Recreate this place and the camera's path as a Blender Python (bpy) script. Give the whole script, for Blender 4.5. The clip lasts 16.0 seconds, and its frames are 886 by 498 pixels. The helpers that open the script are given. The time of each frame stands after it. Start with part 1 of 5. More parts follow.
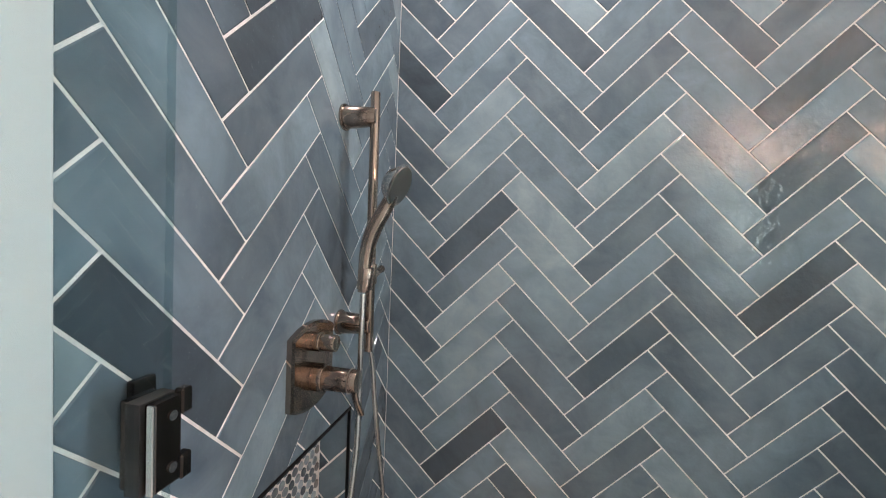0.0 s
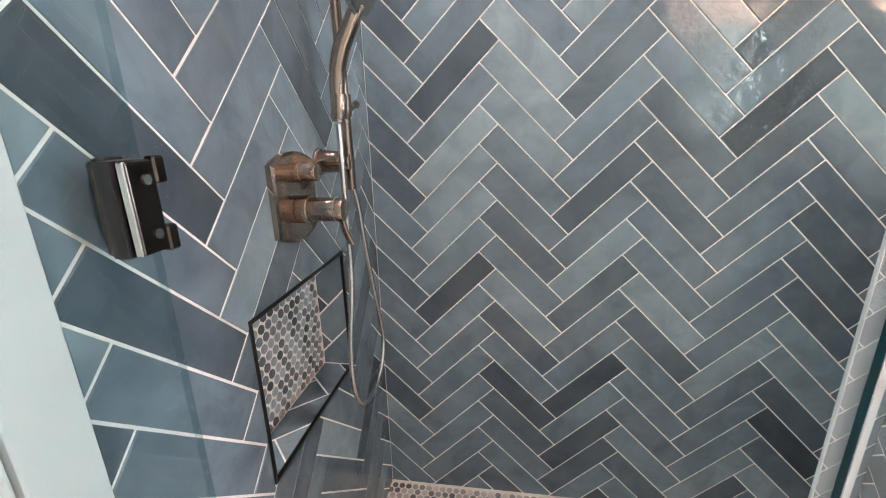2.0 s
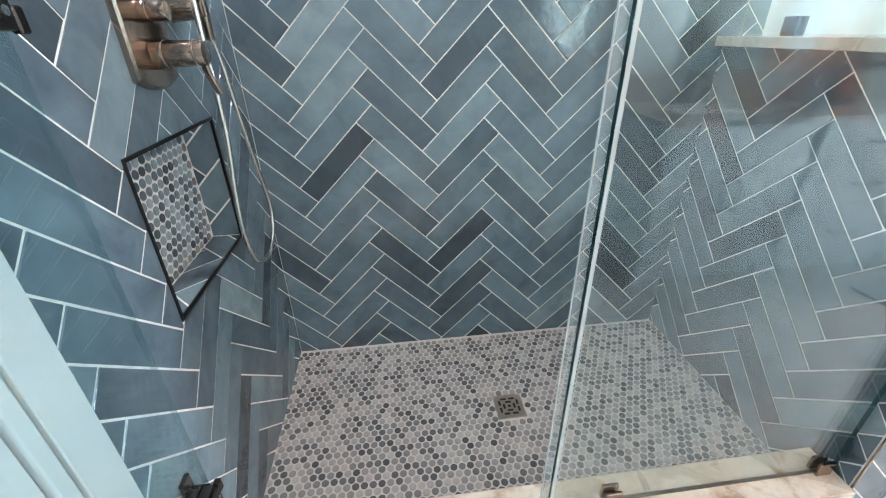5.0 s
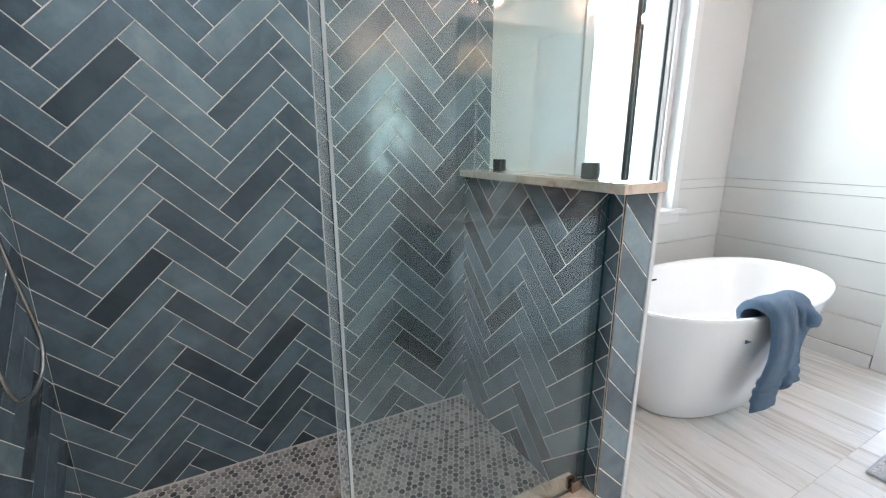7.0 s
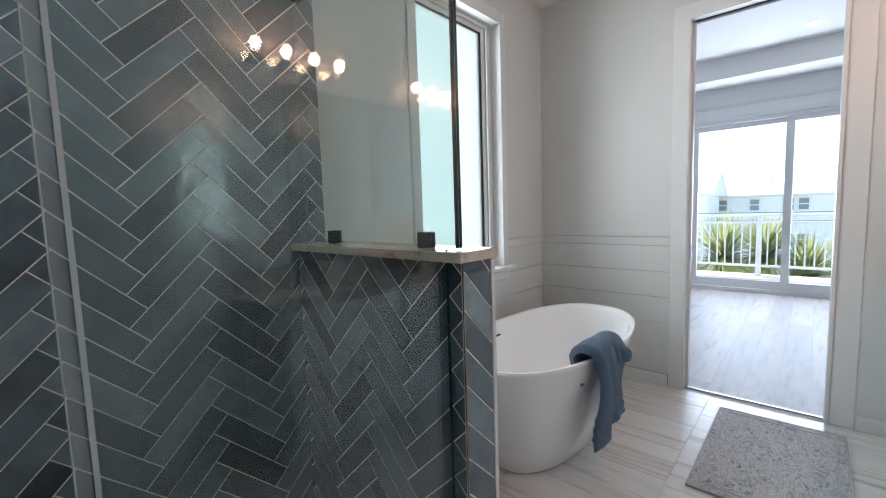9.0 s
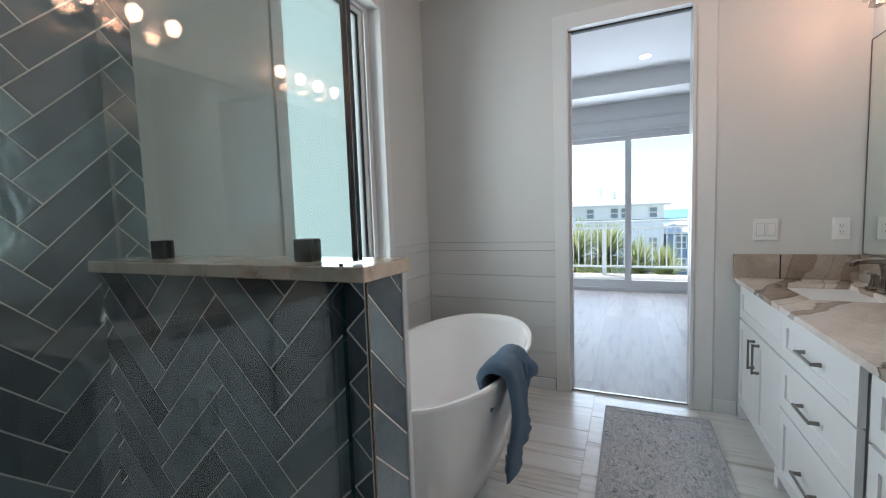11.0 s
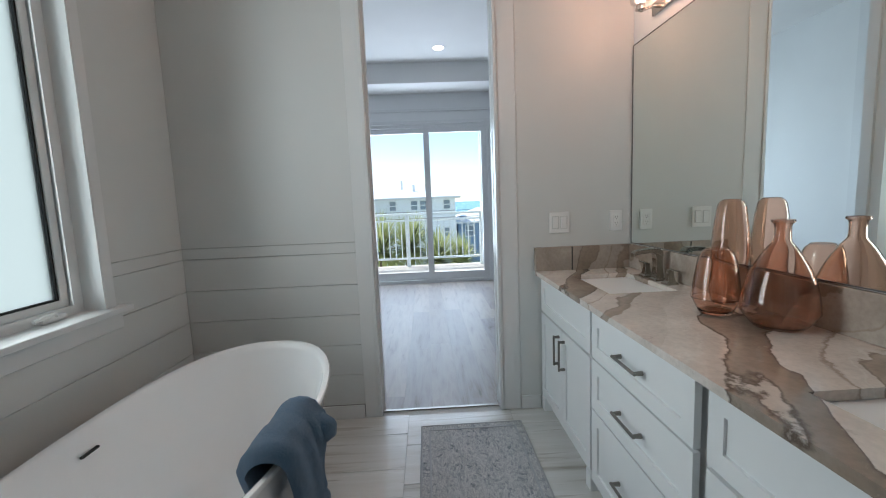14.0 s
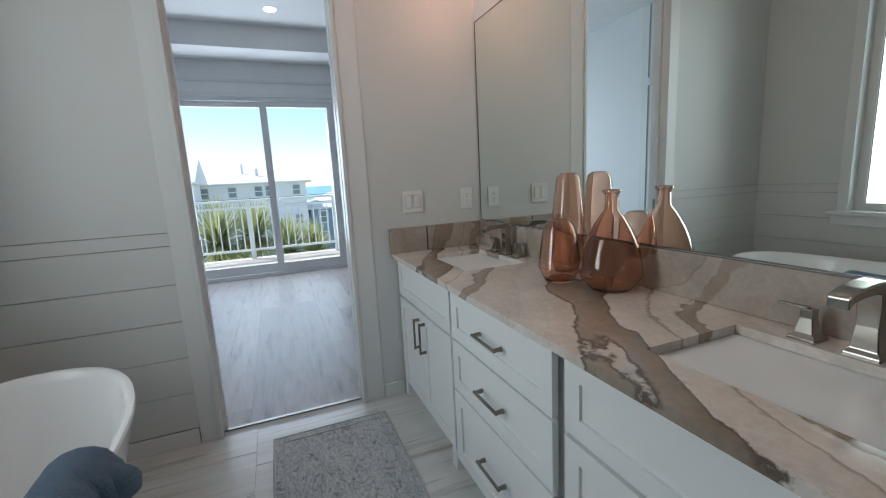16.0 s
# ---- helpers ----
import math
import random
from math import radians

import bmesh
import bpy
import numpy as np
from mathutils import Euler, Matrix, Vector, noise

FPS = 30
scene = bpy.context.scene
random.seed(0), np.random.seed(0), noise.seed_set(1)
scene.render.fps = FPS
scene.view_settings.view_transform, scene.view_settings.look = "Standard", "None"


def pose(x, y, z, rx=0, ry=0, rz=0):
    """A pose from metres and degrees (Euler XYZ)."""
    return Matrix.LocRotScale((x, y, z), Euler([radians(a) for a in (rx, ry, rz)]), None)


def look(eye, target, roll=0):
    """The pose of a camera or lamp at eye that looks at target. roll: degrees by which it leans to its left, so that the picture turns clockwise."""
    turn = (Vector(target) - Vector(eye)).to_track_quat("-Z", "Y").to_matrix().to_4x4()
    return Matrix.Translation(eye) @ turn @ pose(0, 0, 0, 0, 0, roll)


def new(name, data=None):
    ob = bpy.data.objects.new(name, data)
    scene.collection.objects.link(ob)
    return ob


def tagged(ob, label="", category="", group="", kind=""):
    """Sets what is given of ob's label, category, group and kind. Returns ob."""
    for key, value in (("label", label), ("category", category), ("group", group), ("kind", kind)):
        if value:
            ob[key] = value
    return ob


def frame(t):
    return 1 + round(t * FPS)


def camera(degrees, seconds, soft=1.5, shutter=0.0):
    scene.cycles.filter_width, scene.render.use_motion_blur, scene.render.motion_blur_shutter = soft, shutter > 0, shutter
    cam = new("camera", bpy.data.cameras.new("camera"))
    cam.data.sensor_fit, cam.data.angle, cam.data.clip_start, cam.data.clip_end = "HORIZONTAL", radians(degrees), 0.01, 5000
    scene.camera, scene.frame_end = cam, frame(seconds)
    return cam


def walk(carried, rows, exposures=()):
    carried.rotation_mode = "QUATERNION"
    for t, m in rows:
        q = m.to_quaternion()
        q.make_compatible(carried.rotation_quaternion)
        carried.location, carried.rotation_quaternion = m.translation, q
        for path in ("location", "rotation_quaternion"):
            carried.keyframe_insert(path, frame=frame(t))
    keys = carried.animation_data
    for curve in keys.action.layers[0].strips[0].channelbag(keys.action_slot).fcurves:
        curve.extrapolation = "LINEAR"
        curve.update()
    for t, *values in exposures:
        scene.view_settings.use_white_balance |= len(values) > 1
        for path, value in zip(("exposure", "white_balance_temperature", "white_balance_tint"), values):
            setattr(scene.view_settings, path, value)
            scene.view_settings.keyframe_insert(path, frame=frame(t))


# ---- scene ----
cam = camera(94.0, 16.0, soft=1.1)
PATH = [
    (0, (0.042, -0.031, 1.456), (-0.344, 1.929, 1.366), 2.5),
    (0.5, (0.044, -0.032, 1.428), (-0.336, 1.922, 1.23), 1.3),
    (1, (0.046, -0.033, 1.39), (-0.315, 1.908, 1.072), 0.3),
    (1.5, (0.048, -0.034, 1.348), (-0.283, 1.886, 0.897), -0.6),
    (2, (0.044, -0.036, 1.305), (-0.246, 1.86, 0.739), -1.3),
    (2.5, (0.035, -0.036, 1.26), (-0.203, 1.826, 0.571), -1.7),
    (3, (0.027, -0.03, 1.206), (-0.146, 1.795, 0.406), -1.9),
    (3.2, (0.026, -0.029, 1.186), (-0.119, 1.783, 0.353), -2.0),
    (5.3, (0.104, -0.261, 1.187), (0.399, 1.485, 0.257), -0.5),
    (5.5, (0.122, -0.297, 1.195), (0.484, 1.459, 0.308), -0.3),
    (6, (0.156, -0.372, 1.219), (0.7, 1.398, 0.461), 0.2),
    (6.5, (0.188, -0.433, 1.238), (0.91, 1.331, 0.628), 0.3),
    (7, (0.214, -0.468, 1.255), (1.109, 1.253, 0.784), 0.0),
    (7.5, (0.240, -0.496, 1.270), (1.296, 1.17, 0.918), -0.4),
    (8, (0.253, -0.498, 1.277), (1.464, 1.072, 1.017), -0.9),
    (8.5, (0.277, -0.46, 1.273), (1.638, 0.99, 1.068), -1.4),
    (9, (0.320, -0.398, 1.275), (1.804, 0.932, 1.092), -1.8),
    (11.3, (0.602, -0.124, 1.249), (2.453, 0.616, 1.089), -2.1),
    (11.5, (0.647, -0.118, 1.256), (2.518, 0.571, 1.092), -2.2),
    (12, (0.758, -0.104, 1.265), (2.67, 0.453, 1.085), -2.2),
    (12.5, (0.844, -0.097, 1.268), (2.791, 0.32, 1.075), -2.0),
    (13, (0.926, -0.096, 1.265), (2.897, 0.17, 1.062), -2.0),
    (13.5, (1.004, -0.091, 1.261), (2.99, 0.007, 1.048), -2.1),
    (14, (1.088, -0.089, 1.258), (3.074, -0.165, 1.03), -2.3),
    (14.5, (1.151, -0.086, 1.258), (3.119, -0.344, 1.008), -2.3),
    (15, (1.199, -0.102, 1.247), (3.133, -0.532, 0.975), -2.5),
    (15.5, (1.225, -0.12, 1.24), (3.111, -0.713, 0.939), -2.7),
    (16, (1.239, -0.142, 1.227), (3.07, -0.874, 0.893), -3.0),
]
EXPOSURES = [(0, 2.80, 6600, 19), (3, 3.28, 6800, 22), (5.5, 3.17, 5750, 8), (7, 2.42, 6000, 12), (9, 1.22, 6200, 15),
             (11.5, 0.88, 6150, 12), (14, 0.66, 6150, 11), (16, 0.50, 6150, 11)]
walk(cam, [(t, look(eye, target, roll)) for t, eye, target, roll in PATH], EXPOSURES)

# ---- world and large lights ----
world = bpy.data.worlds.new("world")
scene.world = world
world.use_nodes = True
_nt = world.node_tree
_sky = _nt.nodes.new("ShaderNodeTexSky")
_sky.sky_type = "NISHITA"
_sky.sun_disc = False
_sky.sun_elevation = radians(53)
_sky.sun_rotation = radians(42)
_sky.dust_density, _sky.air_density, _sky.ozone_density = 0.3, 1.0, 2.2
_nt.links.new(_sky.outputs[0], _nt.nodes["Background"].inputs[0])
_nt.nodes["Background"].inputs[1].default_value = 0.15

sun = new("sun", bpy.data.lights.new("sun", "SUN"))
sun.data.energy, sun.data.angle, sun.data.color = 5.0, radians(0.5), (1, 0.96, 0.9)
sun.matrix_world = look((0, 0, 0), (-0.40, -0.45, -0.80))


def area_lamp(name, eye, target, w, h, watts, color):
    ob = new(name, bpy.data.lights.new(name, "AREA"))
    ob.data.shape, ob.data.size, ob.data.size_y = "RECTANGLE", w, h
    ob.data.energy, ob.data.color = watts, color
    ob.matrix_world = look(eye, target)
    return ob


# daylight through the frosted window, the glass doors of the next room, and an added shower lamp
window_lamp = area_lamp("window_light", (2.43, 1.36, 1.715), (2.43, 0, 1.715), 0.7, 1.6, 8.2, (0.87, 0.96, 0.945))
window_lamp.data.spread = radians(135)
area_lamp("slider_light", (7.62, -0.05, 1.35), (3, -0.05, 1.35), 1.95, 1.9, 46, (0.76, 0.87, 1.0))

# fill spot added above the shower to brighten its tile; no fitting is seen there
shower_fill = new("shower_fill_light", bpy.data.lights.new("shower_fill_light", "SPOT"))
shower_fill.data.energy, shower_fill.data.spot_size, shower_fill.data.spot_blend = 12.5, radians(125), 0.9
shower_fill.data.shadow_soft_size, shower_fill.data.color = 0.06, (1.0, 0.95, 0.9)
shower_fill.matrix_world = look((0.03, 0.74, 2.836), (0.03, 0.74, 0))

# ---- materials ----


class Mat:
    """A small wrapper round one Principled material."""

    def __init__(self, name, color=(0.8, 0.8, 0.8), rough=0.5, metal=0.0, **kw):
        self.m = bpy.data.materials.new(name)
        self.m.use_nodes = True
        self.t = self.m.node_tree
        self.b = self.t.nodes["Principled BSDF"]
        self.b.inputs["Base Color"].default_value = (*color, 1)
        self.b.inputs["Roughness"].default_value = rough
        self.b.inputs["Metallic"].default_value = metal
        for k, v in kw.items():
            self.b.inputs[k.replace("_", " ")].default_value = v

    def n(self, kind, **kw):
        node = self.t.nodes.new(kind)
        for k, v in kw.items():
            node.inputs[k.replace("_", " ")].default_value = v
        return node

    def l(self, a, b):
        self.t.links.new(a, b)

    def coords(self, sx=1, sy=1, sz=1, rot=(0, 0, 0)):
        c = self.n("ShaderNodeNewGeometry")
        mp = self.n("ShaderNodeMapping")
        mp.inputs["Scale"].default_value = (sx, sy, sz)
        mp.inputs["Rotation"].default_value = rot
        self.l(c.outputs["Position"], mp.inputs["Vector"])
        return mp.outputs[0]

    def noise(self, vec, scale, detail=4, rough=0.55, dist=0.0):
        nd = self.n("ShaderNodeTexNoise", Scale=scale, Detail=detail, Roughness=rough, Distortion=dist)
        if vec is not None:
            self.l(vec, nd.inputs["Vector"])
        return nd.outputs["Fac"]

    def ramp(self, fac, stops):
        r = self.n("ShaderNodeValToRGB")
        e = r.color_ramp.elements
        while len(e) < len(stops):
            e.new(0.5)
        for el, (p, c) in zip(e, stops):
            el.position, el.color = p, (*c, 1) if len(c) == 3 else c
        self.l(fac, r.inputs[0])
        return r.outputs[0]

    def mix(self, fac, a, b, mode="MIX"):
        m = self.t.nodes.new("ShaderNodeMix")
        m.data_type, m.blend_type = "RGBA", mode
        for sock, val in ((m.inputs[0], fac), (m.inputs[6], a), (m.inputs[7], b)):
            if isinstance(val, (int, float)):
                sock.default_value = val
            elif isinstance(val, tuple):
                sock.default_value = (*val, 1)
            else:
                self.l(val, sock)
        return m.outputs[2]

    def math(self, op, a, b=0.0):
        m = self.t.nodes.new("ShaderNodeMath")
        m.operation = op
        for sock, val in ((m.inputs[0], a), (m.inputs[1], b)):
            if isinstance(val, (int, float)):
                sock.default_value = val
            else:
                self.l(val, sock)
        return m.outputs[0]

    def color(self, sock):
        self.l(sock, self.b.inputs["Base Color"])

    def rough(self, fac, lo, hi):
        mr = self.n("ShaderNodeMapRange", To_Min=lo, To_Max=hi)
        self.l(fac, mr.inputs["Value"])
        self.l(mr.outputs[0], self.b.inputs["Roughness"])

    def bump(self, height, strength=0.2, dist=0.002):
        bp = self.n("ShaderNodeBump", Strength=strength, Distance=dist)
        self.l(height, bp.inputs["Height"])
        self.l(bp.outputs[0], self.b.inputs["Normal"])
        return bp


def paint(name, color, rough=0.55):
    m = Mat(name, color, rough)
    v = m.coords()
    a = m.noise(v, 1.3, 3)
    c = tuple(0.95 * x for x in color)
    m.color(m.mix(m.ramp(a, [(0.3, (0, 0, 0)), (0.7, (1, 1, 1))]), c, color))
    m.bump(m.noise(v, 260, 2), 0.08, 0.0006)
    m.rough(m.noise(v, 9, 3), rough - 0.07, rough + 0.07)
    return m.m


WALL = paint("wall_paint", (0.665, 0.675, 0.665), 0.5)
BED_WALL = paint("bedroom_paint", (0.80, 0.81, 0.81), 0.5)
TRIM = paint("trim_paint", (0.74, 0.75, 0.75), 0.35)
CABINET = paint("cabinet_paint", (0.86, 0.875, 0.88), 0.33)
CEILING = paint("ceiling_paint", (0.8, 0.8, 0.79), 0.7)
ROCKER_GAP = paint("switch_gap", (0.60, 0.60, 0.59), 0.7)
# dark wall colour that paints the shade inside the shiplap grooves
GROOVE = paint("groove_shade", (0.24, 0.24, 0.235), 0.8)


def tile_glaze():
    m = Mat("blue_grey_glazed_tile", rough=0.1)
    oi = m.n("ShaderNodeObjectInfo")
    rnd = oi.outputs["Random"]
    base = m.ramp(rnd, [(0.0, (0.055, 0.074, 0.090)), (0.12, (0.092, 0.124, 0.150)), (0.45, (0.138, 0.186, 0.222)),
                        (0.8, (0.158, 0.220, 0.262)), (1.0, (0.245, 0.318, 0.352))])
    v = m.coords()
    off = m.n("ShaderNodeVectorMath")
    off.operation = "ADD"
    cmb = m.n("ShaderNodeCombineXYZ")
    m.l(m.math("MULTIPLY", rnd, 37.0), cmb.inputs[0])
    m.l(m.math("MULTIPLY", rnd, 91.0), cmb.inputs[2])
    m.l(v, off.inputs[0])
    m.l(cmb.outputs[0], off.inputs[1])
    vec = off.outputs[0]
    cloud = m.noise(vec, 9, 5, 0.6, 0.6)
    mott = m.mix(m.ramp(cloud, [(0.3, (0, 0, 0)), (0.72, (1, 1, 1))]), (0.68, 0.70, 0.72), (1.22, 1.20, 1.18))
    c = m.mix(1.0, base, mott, "MULTIPLY")
    speck = m.ramp(m.noise(vec, 150, 2, 0.6), [(0.66, (0, 0, 0)), (0.75, (1, 1, 1))])
    c = m.mix(m.math("MULTIPLY", speck, 0.14), c, (0.25, 0.31, 0.33))
    m.color(c)
    m.rough(m.noise(vec, 30, 3), 0.01, 0.045)
    h = m.math("ADD", m.math("MULTIPLY", m.noise(vec, 14, 2), 1.0), m.math("MULTIPLY", m.noise(vec, 62, 2), 0.36))
    m.bump(h, 0.46, 0.006)
    m.b.inputs["Specular IOR Level"].default_value = 0.62
    return m.m


TILE = tile_glaze()


def grout(name, color):
    m = Mat(name, color, 0.85)
    v = m.coords()
    m.color(m.mix(m.noise(v, 60, 3), tuple(0.8 * x for x in color), tuple(min(1, 1.1 * x) for x in color)))
    m.bump(m.noise(v, 500, 2), 0.2, 0.0005)
    return m.m


GROUT = grout("pale_wall_grout", (0.86, 0.83, 0.80))
GROUT_FLOOR = grout("pale_floor_grout", (0.60, 0.545, 0.50))
GROUT_BATH = grout("grey_floor_grout", (0.52, 0.51, 0.49))


def penny(name, joined, tone=(1, 1, 1)):
    m = Mat(name, rough=0.3)
    if joined:
        rnd = m.n("ShaderNodeNewGeometry").outputs["Random Per Island"]
    else:
        rnd = m.n("ShaderNodeObjectInfo").outputs["Random"]
    c = m.ramp(rnd, [(0.0, (0.055, 0.062, 0.07)), (0.2, (0.11, 0.12, 0.13)), (0.42, (0.21, 0.215, 0.22)),
                     (0.75, (0.33, 0.325, 0.32)), (1.0, (0.44, 0.43, 0.42))])
    v = m.coords()
    c = m.mix(1.0, c, tone, "MULTIPLY")
    c = m.mix(m.noise(v, 90, 4), m.mix(1.0, c, (0.75, 0.75, 0.76), "MULTIPLY"), m.mix(1.0, c, (1.15, 1.15, 1.15), "MULTIPLY"))
    m.color(c)
    return m.m


PENNY = penny("penny_stone", False, (1.06, 1.0, 0.96))
PENNY_JOINED = penny("penny_stone_joined", True, (1.06, 1.0, 0.96))
PENNY_COOL = penny("cool_penny_stone", False, (0.86, 1.08, 1.2))


def quartz(name, taupe_share=0.0, fade=0.0, bands=1.5):
    """Flowing bands across a slab: cream ground, brown bands with darker rims, pale hairlines."""
    m = Mat(name, rough=0.12)
    v = m.coords()
    turned = m.coords(1, 1, 1, (0, 0, radians(30)))
    sep = m.n("ShaderNodeSeparateXYZ")
    m.l(turned, sep.inputs[0])
    mp = m.n("ShaderNodeMapping")
    mp.inputs["Scale"].default_value = (0.5, 1.1, 0.8)
    m.l(turned, mp.inputs["Vector"])
    broad = m.math("MULTIPLY", m.math("SUBTRACT", m.noise(mp.outputs[0], 2.3, 2, 0.4), 0.5), 1.15)
    mid = m.math("MULTIPLY", m.math("SUBTRACT", m.noise(mp.outputs[0], 7, 3, 0.5), 0.5), 0.24)
    fine = m.math("MULTIPLY", m.math("SUBTRACT", m.noise(v, 24, 6, 0.7), 0.5), 0.055)
    s = m.math("ADD", m.math("MULTIPLY", sep.outputs[1], bands), m.math("MULTIPLY", sep.outputs[2], 0.5))
    s = m.math("ADD", m.math("ADD", s, broad), m.math("ADD", mid, fine))
    f = m.math("FRACT", s)
    cream, pale, dark, taupe, brown = (0.71, 0.64, 0.58), (0.77, 0.705, 0.65), (0.12, 0.092, 0.072), (0.34, 0.27, 0.215), (0.27, 0.21, 0.165)
    c = m.ramp(f, [(0.0, cream), (0.19, pale), (0.197, taupe), (0.255, (0.42, 0.345, 0.285)), (0.268, brown), (0.276, cream), (0.40, pale),
                   (0.408, (0.40, 0.325, 0.265)), (0.425, cream), (0.615, pale), (0.62, dark), (0.633, brown), (0.69, taupe), (0.755, (0.40, 0.33, 0.275)),
                   (0.77, dark), (0.778, cream), (0.93, pale)])
    g = m.math("FRACT", m.math("ADD", m.math("MULTIPLY", s, 1.7), m.math("MULTIPLY", mid, 1.5)))
    hair = m.ramp(g, [(0.47, (0, 0, 0)), (0.48, (1, 1, 1)), (0.50, (1, 1, 1)), (0.512, (0, 0, 0))])
    c = m.mix(m.math("MULTIPLY", hair, 0.75), c, (0.79, 0.735, 0.68))
    flecks = m.ramp(m.noise(v, 22, 5, 0.72, 0.4), [(0.64, (0, 0, 0)), (0.67, (1, 1, 1))])
    c = m.mix(m.math("MULTIPLY", flecks, 0.4), c, (0.45, 0.38, 0.32))
    if fade:
        c = m.mix(fade, c, m.ramp(m.noise(v, 7, 5, 0.6, 0.8), [(0.38, (0.74, 0.62, 0.48)), (0.55, (0.80, 0.71, 0.59)), (0.66, (0.50, 0.34, 0.20))]))
    if taupe_share:
        c = m.mix(taupe_share, c, m.ramp(m.noise(v, 3, 4, 0.55, 0.6), [(0.35, brown), (0.5, taupe), (0.62, (0.47, 0.40, 0.345))]))
    soft = m.noise(v, 6, 5, 0.65)
    c = m.mix(1.0, c, m.ramp(soft, [(0.3, (0.84, 0.83, 0.82)), (0.7, (1.06, 1.06, 1.06))]), "MULTIPLY")
    c = m.mix(1.0, c, m.ramp(m.noise(v, 70, 3), [(0.35, (0.9, 0.9, 0.9)), (0.6, (1, 1, 1))]), "MULTIPLY")
    m.color(c)
    m.rough(soft, 0.07, 0.16)
    return m.m


QUARTZ = quartz("veined_quartz")
QUARTZ_PALE = quartz("pale_veined_quartz", 0.0, 0.72, 1.75)
QUARTZ_SPLASH = quartz("taupe_veined_quartz", 0.7)


def brushed(name, color, rough=0.28):
    m = Mat(name, color, rough, 1.0)
    v = m.coords(1, 1, 14)
    n = m.noise(v, 90, 3)
    m.rough(n, rough - 0.02, rough + 0.02)
    m.color(m.mix(m.noise(m.coords(), 18, 3), tuple(0.96 * x for x in color), color))
    return m.m


BRONZE = brushed("brushed_bronze", (0.36, 0.28, 0.228), 0.16)
NICKEL = brushed("brushed_nickel", (0.55, 0.53, 0.50), 0.25)
PEWTER = brushed("dark_pewter", (0.25, 0.235, 0.215), 0.3)
HINGE = brushed("dark_bronze", (0.085, 0.070, 0.060), 0.22)
FAUCET = brushed("satin_nickel", (0.40, 0.375, 0.335), 0.2)
DRAIN = brushed("matte_bronze", (0.47, 0.39, 0.33), 0.4)
BLACK_TRIM = brushed("black_metal_trim", (0.03, 0.03, 0.03), 0.4)
RUBBER = Mat("black_rubber", (0.012, 0.012, 0.012), 0.6).m
STEEL_EDGE = brushed("steel_trim", (0.2, 0.2, 0.2), 0.45)


def clear_glass(name, tint, ior=1.5):
    m = bpy.data.materials.new(name)
    m.use_nodes = True
    t = m.node_tree
    t.nodes.clear()
    out = t.nodes.new("ShaderNodeOutputMaterial")
    tr = t.nodes.new("ShaderNodeBsdfTransparent")
    tr.inputs[0].default_value = (*tint, 1)
    gl = t.nodes.new("ShaderNodeBsdfGlossy")
    gl.inputs["Roughness"].default_value = 0.0
    lw = t.nodes.new("ShaderNodeLayerWeight")
    lw.inputs[0].default_value = 0.5
    pw = t.nodes.new("ShaderNodeMath")
    pw.operation = "POWER"
    t.links.new(lw.outputs["Facing"], pw.inputs[0])
    pw.inputs[1].default_value = 5.0
    fr = t.nodes.new("ShaderNodeMapRange")
    fr.inputs["To Min"].default_value = ((ior - 1) / (ior + 1)) ** 2
    t.links.new(pw.outputs[0], fr.inputs["Value"])
    mx = t.nodes.new("ShaderNodeMixShader")
    t.links.new(fr.outputs[0], mx.inputs[0])
    t.links.new(tr.outputs[0], mx.inputs[1])
    t.links.new(gl.outputs[0], mx.inputs[2])
    t.links.new(mx.outputs[0], out.inputs[0])
    return m


GLASS = clear_glass("shower_glass", (0.935, 0.982, 0.975), 1.72)
DOOR_GLASS = clear_glass("shower_door_glass", (0.91, 0.96, 0.957), 1.5)
PANE = clear_glass("window_pane_glass", (0.95, 0.98, 0.98), 1.35)
AMBER = Mat("amber_pink_glass", (0.95, 0.73, 0.62), 0.01, 0.0, Transmission_Weight=1.0, IOR=1.45).m
SHADE = clear_glass("clear_lamp_glass", (0.98, 0.98, 0.98), 1.4)
FROST = Mat("frosted_glass", (0.97, 1.0, 0.99), 0.55, 0.0, Transmission_Weight=1.0, IOR=1.2).m
GLASS_EDGE = Mat("green_glass_edge", (0.004, 0.045, 0.052), 0.06).m
DOOR_EDGE = clear_glass("door_glass_edge", (0.82, 0.90, 0.90))
SEAL_WHITE = Mat("milky_vinyl_seal", (0.80, 0.86, 0.86), 0.2, 0.0, Alpha=0.5).m
SEAL = Mat("clear_vinyl_seal", (0.72, 0.79, 0.80), 0.12, 0.0, Alpha=0.22).m


def mirror_mat():
    m = Mat("mirror_silver", (0.85, 0.91, 0.885), 0.0, 1.0)
    return m.m


MIRROR = mirror_mat()


def glow(name, color, strength):
    m = bpy.data.materials.new(name)
    m.use_nodes = True
    t = m.node_tree
    t.nodes.clear()
    out = t.nodes.new("ShaderNodeOutputMaterial")
    e = t.nodes.new("ShaderNodeEmission")
    e.inputs[0].default_value = (*color, 1)
    e.inputs[1].default_value = strength
    t.links.new(e.outputs[0], out.inputs[0])
    return m


